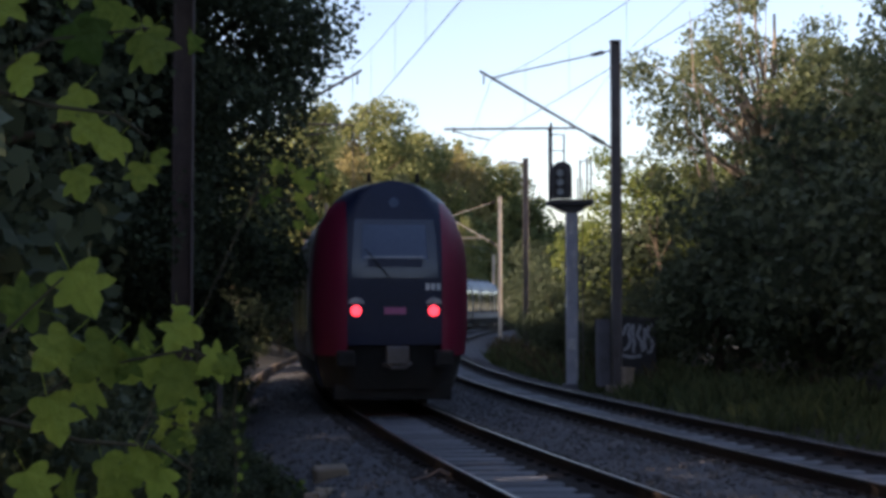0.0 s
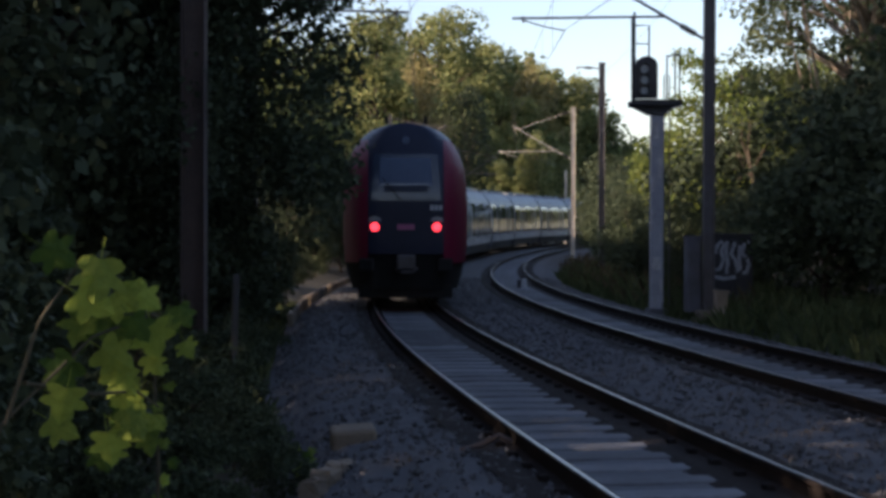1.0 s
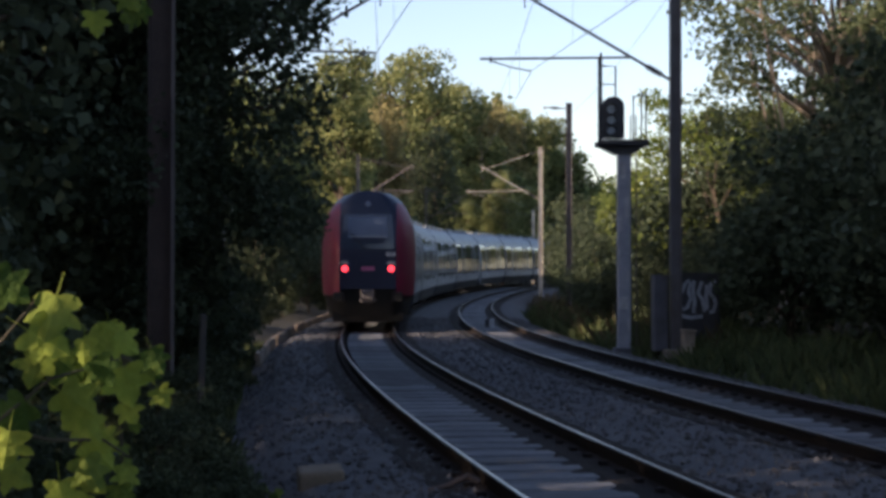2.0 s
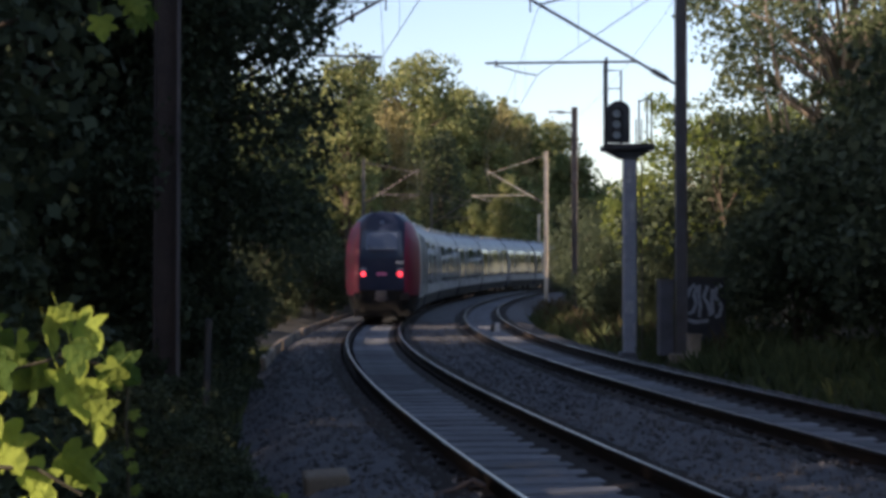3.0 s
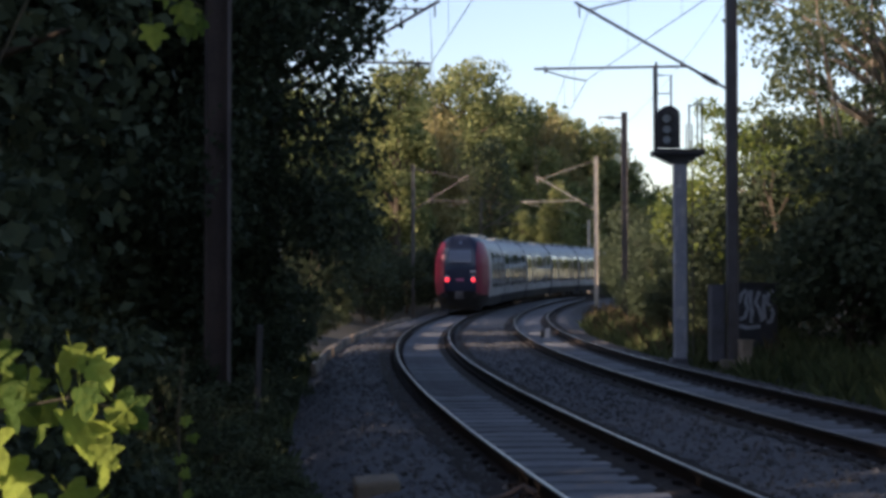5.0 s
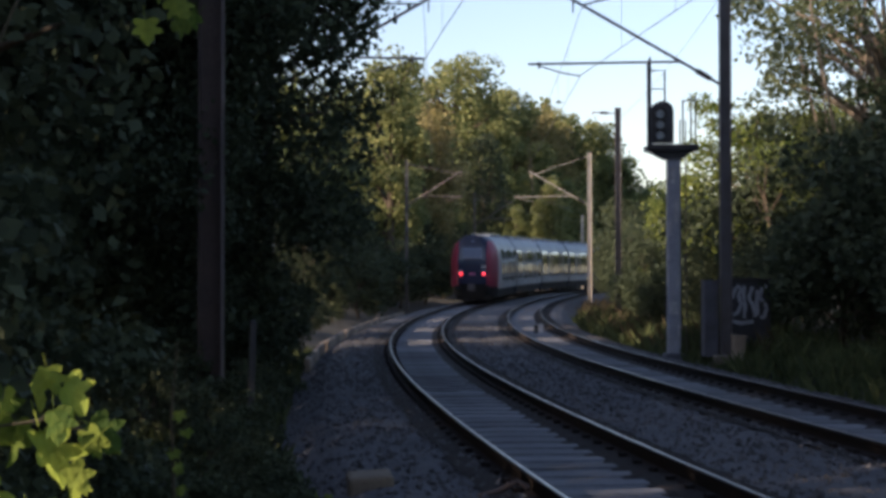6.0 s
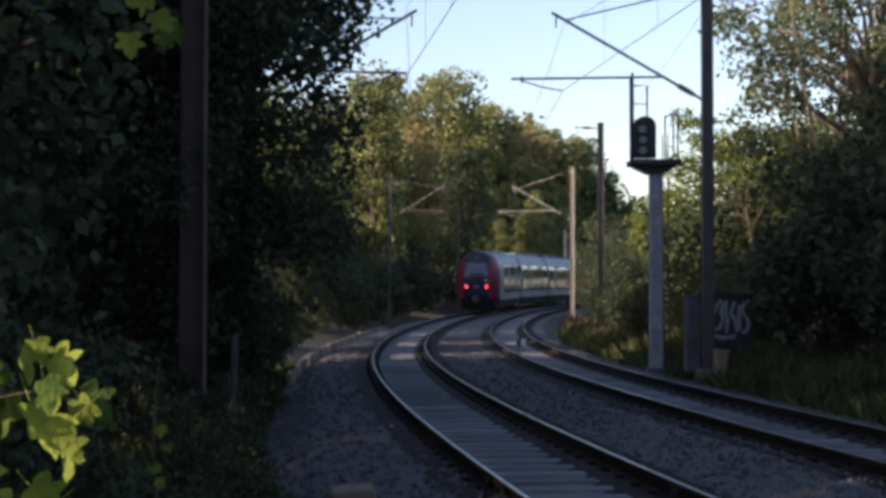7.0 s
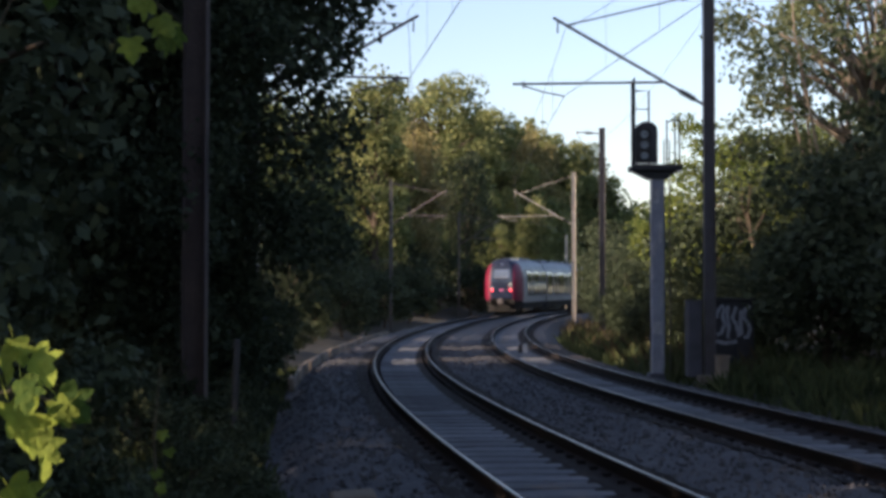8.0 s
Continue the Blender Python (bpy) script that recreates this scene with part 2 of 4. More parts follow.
def rise(s):
    """The line climbs a little beyond the bend's start."""
    return np.interp(s, [45, 65, 80, 95, 110, 130], [0, 0.07, 0.2, 0.4, 0.62, 0.78])


def on_line(s, off, z=0.0):
    """The place at s metres along the first track's middle and off metres to the right of it."""
    x, y, th = np.interp(s, S_ALL, X_ALL), np.interp(s, S_ALL, Y_ALL), np.interp(s, S_ALL, TH_ALL)
    return Vector((x + math.cos(th) * off, y - math.sin(th) * off, z + float(rise(s))))


def heading(s):
    """The turn about z, in degrees, of a thing whose +y looks along the line."""
    return -math.degrees(np.interp(s, S_ALL, TH_ALL))


# ---- ground ----
def ground_height(x, y):
    """Heights of the bare ground under the ballast, verge and woods."""
    x, y = np.asarray(x, float), np.asarray(y, float)
    sx, sy, st = X_ALL[::4], Y_ALL[::4], TH_ALL[::4]
    off, far = np.zeros(x.shape), np.zeros(x.shape)
    flat = np.stack([x.ravel(), y.ravel()], 1)
    o = np.zeros(len(flat))
    for a in range(0, len(flat), 4000):
        q = flat[a:a + 4000]
        d = (q[:, None, 0] - sx) ** 2 + (q[:, None, 1] - sy) ** 2
        i = d.argmin(1)
        o[a:a + 4000] = (q[:, 0] - sx[i]) * np.cos(st[i]) - (q[:, 1] - sy[i]) * np.sin(st[i])
    off = o.reshape(x.shape)
    z = np.interp(off, [-60, -14, -7, -3.6, -2.4, 6.2, 7.2, 9, 20, 60], [3, 0.8, -0.1, -0.62, -0.6, -0.6, -0.22, -0.12, 0.4, 2.0])
    near = np.clip((9 - y) / 6, 0, 1) * np.clip((-1.6 - off) / 0.8, 0, 1)
    z = z * (1 - near) + near * np.interp(off, [-8, -2], [0.15, -0.1])
    z = z + rise(y - 13)
    return z + 0.05 * np.sin(x * 1.7 + 1) * np.cos(y * 1.3) + 0.03 * np.sin(x * 4.1) * np.sin(y * 3.7)


def ground():
    xs = np.concatenate([[-3000, -800, -250, -120], np.arange(-60, -16, 4), np.arange(-16, 16, 0.5), np.arange(16, 80, 4), [120, 250, 800, 3000]])
    ys = np.concatenate([[-3000, -600, -150, -60], np.arange(-40, -8, 4), np.arange(-8, 60, 0.6), np.arange(60, 260, 4), [300, 600, 3000]])
    gx, gy = np.meshgrid(xs, ys)
    gz = ground_height(np.clip(gx, -90, 110), np.clip(gy, -60, 260))
    g = Geo()
    g.grid([[(gx[i, j], gy[i, j], gz[i, j]) for j in range(len(xs))] for i in range(len(ys))])
    ob = g.make("ground", M["soil"], smooth=True)
    tagged(ob, "dark brown soil with sparse grass beside a railway", "ground", kind="structure")


def ballast():
    rng = np.random.default_rng(3)
    offs = np.array([-3.3, -2.6, -2.2, -1.75, -1.4, -0.95, -0.7, 0.7, 0.95, 1.4, 1.98, 2.55, GAP - 0.95, GAP - 0.7, GAP + 0.7, GAP + 0.95, GAP + 1.4, GAP + 1.7, GAP + 2.1, GAP + 2.7])
    zs = np.array([-0.75, -0.42, -0.2, -0.14, -0.14, -0.16, -0.21, -0.21, -0.16, -0.14, -0.17, -0.14, -0.16, -0.21, -0.21, -0.16, -0.14, -0.16, -0.36, -0.62])
    fine = np.arange(-3.3, GAP + 2.71, 0.16)
    zf = np.interp(fine, offs, zs)
    rows = []
    for s in np.concatenate([np.arange(-60, 0, 1.5), np.arange(0, 45, 0.25), np.arange(45, 250, 1.2)]):
        n = rng.normal(0, 0.012, len(fine))
        rows.append([on_line(s, o, z + e) for o, z, e in zip(fine, zf, n)])
    g = Geo()
    g.grid(rows)
    ob = g.make("track_bed", M["ballast"], smooth=False)
    tagged(ob, "grey-brown crushed stone ballast under two tracks", "track bed", kind="structure")
    # loose stones on top, thinner with distance
    n = 22000
    s = rng.uniform(0, 1, n) ** 1.7 * 55 - 6
    o = rng.uniform(-3.0, GAP + 2.5, n)
    keep = (abs(o) > 0.8) & (abs(o - GAP) > 0.8)
    s, o = s[keep], o[keep]
    z = np.interp(o, offs, zs)
    n = len(s)
    x, y, th = np.interp(s, S_ALL, X_ALL), np.interp(s, S_ALL, Y_ALL), np.interp(s, S_ALL, TH_ALL)
    base = np.stack([x + np.cos(th) * o, y - np.sin(th) * o, z], 1)
    octa = np.array([(1, 0, 0), (0, 1, 0), (-1, 0, 0), (0, -1, 0), (0, 0, 1), (0, 0, -1)], float)
    v = octa[None] * rng.uniform(0.5, 1.1, (n, 6, 1)) * rng.uniform(0.02, 0.042, (n, 1, 1))
    v += rng.normal(0, 0.006, v.shape)
    v = v + base[:, None] + np.array([0, 0, 0.012])
    fc = np.array([(0, 1, 4), (1, 2, 4), (2, 3, 4), (3, 0, 4), (1, 0, 5), (2, 1, 5), (3, 2, 5), (0, 3, 5)])
    faces = (fc[None] + (np.arange(n) * 6)[:, None, None]).reshape(-1, 3)
    me = bpy.data.meshes.new("ballast_stones")
    me.from_pydata(v.reshape(-1, 3).tolist(), [], faces.tolist())
    me.materials.append(M["stone"])
    tagged(new("ballast_stones", me), "loose grey-brown crushed stones on the ballast", "ballast", kind="stuff")


def ballast_kerb():
    """Low concrete kerb stones that hold the left ballast shoulder, a little uneven."""
    rng = random.Random(17)
    kb = thing("ballast_kerb", "low tan concrete kerb stones along the ballast shoulder", "kerb")
    stone = Geo().box(0, 0, 0, 0.13, 0.94, 0.3, 0.02).mesh("kerb_stone", M["trough"])
    for i in range(46):
        s = 21.5 + i
        p = on_line(s, -2.66 + rng.uniform(-0.02, 0.02), -0.27 + rng.uniform(-0.02, 0.02))
        ob = new("kerb_stone", stone)
        ob.parent = kb
        ob.matrix_basis = pose(p.x, p.y, p.z, rng.uniform(-1, 1), rng.uniform(-6, 2), heading(s) + rng.uniform(-1.2, 1.2))


RAIL = [(-0.036, 0.0), (0.036, 0.0), (0.036, -0.035), (0.01, -0.05), (0.01, -0.135), (0.07, -0.155), (0.07, -0.172), (-0.07, -0.172), (-0.07, -0.155), (-0.01, -0.135), (-0.01, -0.05), (-0.036, -0.035)]


def track(mid, label):
    tr = thing("railway_track", label, "railway track", "two railway tracks", kind="structure")
    stations = np.concatenate([np.arange(-40, 120, 0.8), np.arange(120, 250, 2)])
    for side in (-0.752, 0.752):
        g, top = Geo(), Geo()
        prof = [(0.018, 0.0)] + [(0.03, -0.001), (0.036, -0.008)] + RAIL[2:] + [(-0.036, -0.008), (-0.03, -0.001), (-0.018, 0.0)]
        g.grid([[on_line(s, mid + side + x, z) for x, z in prof] for s in stations])
        g.make("rail", M["railside"], tr, "rusty dark rail")
        top.grid([[on_line(s, mid + side + x, z) for x, z in ((-0.018, 0.0), (-0.01, 0.0015), (0.01, 0.0015), (0.018, 0.0))] for s in stations])
        top.make("rail_head", M["railhead"], tr, "polished running band", smooth=False)
    # pale packed stone between the rails
    g = Geo()
    rng = np.random.default_rng(5)
    g.grid([[on_line(s, mid + o, -0.186 + rng.normal(0, 0.005)) for o in (-0.58, -0.36, -0.12, 0.12, 0.36, 0.58)] for s in np.arange(-20, 200, 0.3)])
    g.make("packed_stone", M["bed"], tr, "pale packed stone between the rails")
    # dark strip by each rail: rust stain, widened to stand in for shade
    for side in (-0.752, 0.752):
        g = Geo()
        edge = [(-0.24, -0.196), (-0.16, -0.176), (-0.08, -0.166), (0.08, -0.166), (0.24, -0.14), (0.44, -0.124)]
        if side > 0:
            edge = [(-0.42, -0.188), (-0.3, -0.154), (-0.1, -0.154)] + edge[3:]
        else:
            edge = [(-o, z) for o, z in edge[::-1]]
        g.grid([[on_line(s, mid + side + o + rng.normal(0, 0.03) * (abs(o) > 0.3), z + rng.normal(0, 0.004)) for o, z in edge] for s in np.arange(-20, 220, 0.3)])
        g.make("stained_ballast", M["stain_shade"], tr, "rust-stained ballast along a rail, widened into its shade")
    sl = Geo().box(0, 0, 0, 2.2, 0.3, 0.2, 0.02).mesh("sleeper", M["sleeper"])
    clip = Geo()
    for side in (-0.752, 0.752):
        for e in (-0.12, 0.12):
            clip.box(side + e, 0, 0, 0.08, 0.1, 0.05, 0.01)
    clip = clip.mesh("rail_clip", M["railside"])
    for i in range(215):
        s = -18 + 0.6 * i
        p = on_line(s, mid, -0.172 - 0.1 + 0.008)
        for me, name, dz in ((sl, "sleeper", 0.0), (clip, "rail_clip", 0.125)):
            if name == "rail_clip" and i > 100:
                continue
            ob = new(name, me)
            ob.parent = tr
            ob.matrix_basis = pose(p.x, p.y, p.z + dz, random.uniform(-0.4, 0.4), 0, heading(s))


# ---- overhead line ----
def mast(x, y, z0, z1, mat, width, label, hand, reach, heads=True, turn=0.0, tip=8.17, joint=6.2, tube=6.72, base=True, cant=True, ext=1.05, bracket=0.0):
    """An H-section mast with a hinged cantilever that reaches out by reach metres to the side hand (-1 or 1)."""
    m = thing("catenary_mast", label, "catenary mast", "catenary masts", pose(x, y, 0, 0, 0, turn))
    w = width
    g = Geo()
    a, f = w / 2, 0.02
    prof = [(-a, -a), (-a + f, -a), (-a + f, -0.012), (a - f, -0.012), (a - f, -a), (a, -a), (a, a), (a - f, a), (a - f, 0.012), (-a + f, 0.012), (-a + f, a), (-a, a)]
    g.add([(px, py, z0) for px, py in prof] + [(px, py, z1) for px, py in prof], [(i, (i + 1) % 12, (i + 1) % 12 + 12, i + 12) for i in range(12)])
    g.make("post", mat, m)
    Geo().box(0, 0, z1 + 0.01, w + 0.05, w + 0.05, 0.02, 0.005).make("cap", mat, m)
    if base:
        Geo().box(0, 0, z0 - 0.1, 0.55, 0.55, 0.3, 0.04).make("footing", M["concrete"], m)
    if bracket:
        a, b = Vector((hand * w / 2, 0, z1 - 0.22)), Vector((hand * (w / 2 + bracket), 0, z1 - 0.16))
        Geo().tube([a, b], 0.03, 8).make("bracket", M["arm"], m)
        Geo().tube([a.lerp(b, 0.35 + 0.03 * i) for i in range(11)], [0.04 if i % 2 else 0.085 for i in range(11)], 10).make("insulator", M["insulator"], m, "brown ribbed insulator")
        Geo().tube([b + Vector((0, 0, 0.05)), b - Vector((0, 0, 0.12))], 0.03, 6).make("wire_clamp", M["arm"], m)
    if not cant:
        return m
    e = hand * w / 2
    arm = M["galva"] if mat == M["galva"] else M["arm"]
    # diagonal strut with its insulator
    a, b = Vector((e, 0, joint)), Vector((e + hand * reach, 0, tip))
    Geo().tube([a, b + (b - a).normalized() * 0.12], 0.035, 8).make("strut", arm, m)
    pts, rad = [], []
    for i in range(13):
        p = a + (b - a) * (0.06 + 0.1 * i / 12)
        pts.append(p)
        rad.append(0.045 if i % 2 else 0.085)
    Geo().tube(pts, rad, 10).make("insulator", M["insulator"], m, "brown ribbed insulator")
    # upper tie with its insulator
    c, d = Vector((e, 0, z1 - 0.25)), b + (a - b) * 0.06
    Geo().tube([c, d], 0.02, 6).make("tie", arm, m)
    pts = [c + (d - c) * (0.06 + 0.1 * i / 12) for i in range(13)]
    Geo().tube(pts, [0.035 if i % 2 else 0.07 for i in range(13)], 10).make("insulator", M["insulator"], m, "brown ribbed insulator")
    # registration tube, stay and steady arm
    k = (tube - joint) / (tip - joint)
    t0 = a + (b - a) * k
    t1 = Vector((e + hand * (reach + ext), 0, tube - 0.05))
    Geo().tube([t0, t1], 0.028, 8).make("registration_tube", arm, m)
    st = t1 - Vector((hand * 0.25, 0, 0.04))
    end = Vector((st.x - hand * 0.95, 0, st.z - 0.24))
    Geo().tube([st, (st + end) / 2 + Vector((0, 0, -0.03)), end], 0.018, 6).make("steady_arm", arm, m)
    Geo().tube([st + Vector((0, 0, 0.1)), st - Vector((0, 0, 0.06))], 0.025, 6).make("clamp", arm, m)
    Geo().tube([b, b - Vector((0, 0, 0.3))], 0.02, 6).make("wire_clamp", arm, m)
    return m


def wires(name, spans, label):
    """Contact wire, messenger wire and droppers through the supports."""
    w = thing(name, label, "overhead wire", "overhead wires")
    for a, b in zip(spans, spans[1:]):
        lo, hi = [], []
        for i in range(15):
            u = i / 14
            p = a[0].lerp(b[0], u)
            q = a[1].lerp(b[1], u)
            lo.append(p)
            hi.append(q - Vector((0, 0, 0.5 * 4 * u * (1 - u))))
        Geo().tube(lo, 0.0085, 5).make("contact_wire", M["wire"], w)
        Geo().tube(hi, 0.0065, 5).make("messenger_wire", M["wire"], w)
        for i in (2, 4, 6, 8, 10, 12):
            Geo().tube([lo[i], hi[i]], 0.003, 4).make("dropper", M["wire"], w)


def overhead():
    # right side
    mast(6.18, 35, -0.15, 9.05, M["steel"], 0.25, "dark steel catenary mast with a hinged cantilever", -1, 3.4)
    mast(6.85, 65, -0.2, 9.05, M["steel"], 0.25, "dark weathered steel mast with a short top bracket", -1, 3.4, turn=-3, cant=False, bracket=0.95)
    mast(7.86, 91, -0.2, 9.35, M["galva"], 0.25, "pale galvanised catenary mast catching the sun", -1, 3.4, turn=-6)
    # left side
    mast(-4.2, 33, -0.5, 8.0, M["steel"], 0.25, "dark steel catenary mast hidden in a tree", 1, 3.4, ext=-0.1, tip=7.84, joint=5.87, tube=6.56)
    mast(-3.62, 21.9, -0.6, 10.5, M["rust"], 0.34, "rusty brown steel mast among dark trees", 1, 3.0, cant=False)
    mast(-3.2, 91, -0.5, 8.9, M["dull"], 0.18, "dull grey catenary mast before the woods", 1, 3.2, turn=-6, ext=0.1)
    mast(1.25, 125, -0.5, 8.9, M["dull"], 0.18, "dull grey catenary mast before the far woods", 1, 3.2, turn=-12, ext=0.1)
    # short post further on
    q = thing("trackside_post", "pale slender steel post beside the track", "post", m=pose(12.8, 157, 0))
    Geo().box(0, 0, 3.8, 0.28, 0.28, 9.0, 0.02).make("shaft", M["galva"], q)
    Geo().box(0, 0, 8.3, 0.36, 0.36, 0.1, 0.02).make("cap", M["galva"], q)
    def sup(s, off, lo=6.42, hi=7.95):
        return on_line(s, off, lo), on_line(s, off, hi)
    wires("overhead_wire", [sup(-45, -0.1), sup(-8, -0.05), sup(20, -0.1), sup(49, 0.1), sup(78, -0.1), sup(113, 0.1), sup(150, 0), sup(200, 0)], "thin dark contact wire and messenger over the train")
    wires("overhead_wire", [sup(-45, GAP), sup(-8, GAP - 0.1), sup(22, GAP - 0.3), sup(52, GAP + 0.1), sup(78, GAP - 0.1), sup(107, GAP), sup(150, GAP)], "thin dark contact wire and messenger over the empty track")
    f = thing("feeder_wire", "thin dark feeder wire along the mast tops", "overhead wire", "overhead wires")
    for a, b in (((7.0, -30, 8.6), (6.4, 35, 8.7)), ((6.4, 35, 8.7), (7.0, 65, 8.7)), ((7.0, 65, 8.7), (8.0, 91, 8.9))):
        a, b = Vector(a), Vector(b)
        Geo().tube([a.lerp(b, i / 8) - Vector((0, 0, 0.3 * 4 * i / 8 * (1 - i / 8))) for i in range(9)], 0.006, 5).make("span", M["wire"], f)


# ---- signal and cabinets ----
def signal():
    s = thing("railway_signal", "grey railway signal with a dark head on a platform, unlit", "railway signal", m=pose(5.25, 37, 0, 0, 0, 0))
    Geo().box(0, 0, 2.25, 0.31, 0.3, 4.9, 0.02).make("column", M["grey_paint"], s, "grey column with peeling paint")
    Geo().box(-0.02, -0.156, 0.95, 0.22, 0.012, 0.3, 0.003).make("patch", M["peeling"], s, "whitish patch of worn paint")
    Geo().box(-0.13, -0.155, 2.0, 0.05, 0.01, 0.5, 0.003).make("patch", M["peeling"], s, "whitish patch of worn paint")
    for px, pz, pw, ph in ((0.06, 3.3, 0.09, 0.5), (-0.1, 2.9, 0.05, 0.35), (0.08, 1.6, 0.06, 0.22), (-0.04, 4.2, 0.14, 0.4), (0.1, 0.4, 0.05, 0.3)):
        Geo().box(px, -0.155, pz, pw, 0.01, ph, 0.003).make("patch", M["peeling"], s, "whitish patch of worn paint")
    Geo().box(0, 0, -0.3, 0.5, 0.5, 0.3, 0.04).make("footing", M["slab"], s)
    # platform: shallow tray on a flared bracket
    g = Geo()
    g.box(-0.05, 0, 4.84, 1.25, 0.7, 0.07, 0.01)
    for y in (-0.34, 0.34):
        g.box(-0.05, y, 4.9, 1.25, 0.02, 0.1, 0.004)
    g.make("platform", M["black_paint"], s)
    g = Geo()
    pr = [(-0.62, 4.8), (0.5, 4.8), (0.2, 4.6), (-0.22, 4.6)]
    g.add([(x, -0.2, z) for x, z in pr] + [(x, 0.2, z) for x, z in pr], [(0, 1, 2, 3), (7, 6, 5, 4), (0, 4, 5, 1), (1, 5, 6, 2), (2, 6, 7, 3), (3, 7, 4, 0)])
    g.make("bracket", M["black_paint"], s)
    # signal head: tall target with a rounded top, hoods and lenses
    g = Geo()
    out = [(0.27 * math.cos(a), 5.76 + 0.24 * math.sin(a)) for a in [math.pi * i / 12 for i in range(13)]] + [(-0.27, 4.98), (0.27, 4.98)]
    n = len(out)
    g.add([(x - 0.3, -0.36, z) for x, z in out] + [(x - 0.3, -0.1, z) for x, z in out], [tuple(range(n)), tuple(range(2 * n - 1, n - 1, -1))] + [(i, i + n, (i + 1) % n + n, (i + 1) % n) for i in range(n)])
    head = g.make("signal_head", M["black_paint"], s, "dark rounded signal head")
    Geo().box(-0.37, -0.37, 5.4, 0.22, 0.02, 0.72, 0.008).make("lamp_panel", M["cabinet"], head)
    for z in (5.68, 5.42, 5.16):
        Geo().tube([(-0.36, -0.37, z), (-0.36, -0.4, z)], 0.095, 16).make("lens", M["lens"], head, "unlit pale lens")
        g = Geo()
        g.grid([[(-0.36 + 0.12 * math.cos(a), y, z + 0.12 * math.sin(a)) for a in [math.pi * (-0.1 + 1.2 * i / 12) for i in range(13)]] for y in (-0.37, -0.52)])
        g.make("hood", M["black_paint"], head)
    # cage and ladder
    Geo().tube([(-0.62, -0.3, 4.85), (-0.62, -0.3, 6.9), (-0.59, -0.3, 7.08)], [0.055, 0.055, 0.02], 8).make("upright", M["black_paint"], s)
    Geo().tube([(-0.6, -0.3, 6.75), (-0.24, -0.3, 6.75), (-0.24, -0.3, 4.9)], 0.025, 6).make("guard_rail", M["black_paint"], s)
    for z in (5.9, 6.3):
        Geo().tube([(-0.6, -0.3, z), (-0.24, -0.3, z)], 0.015, 6).make("rung", M["black_paint"], s)
    for x, top in ((0.28, 6.1), (0.42, 6.15), (0.53, 6.15)):
        Geo().tube([(x, 0.25 - 0.4 * (x > 0.4), 4.85), (x, 0.25 - 0.4 * (x > 0.4), top)], 0.022, 6).make("guard_post", M["black_paint"], s)
    Geo().tube([(0.28, 0.25, 6.05), (0.42, -0.15, 6.05), (0.53, -0.15, 6.05)], 0.018, 6).make("guard_rail", M["black_paint"], s)
    for x in (0.2, 0.34):
        Geo().tube([(x, 0.2, -0.1), (x, 0.2, 5.6)], 0.018, 6).make("ladder_rail", M["steel"], s)
    for i in range(17):
        Geo().tube([(0.2, 0.2, 0.2 + 0.28 * i), (0.34, 0.2, 0.2 + 0.28 * i)], 0.012, 5).make("rung", M["steel"], s)


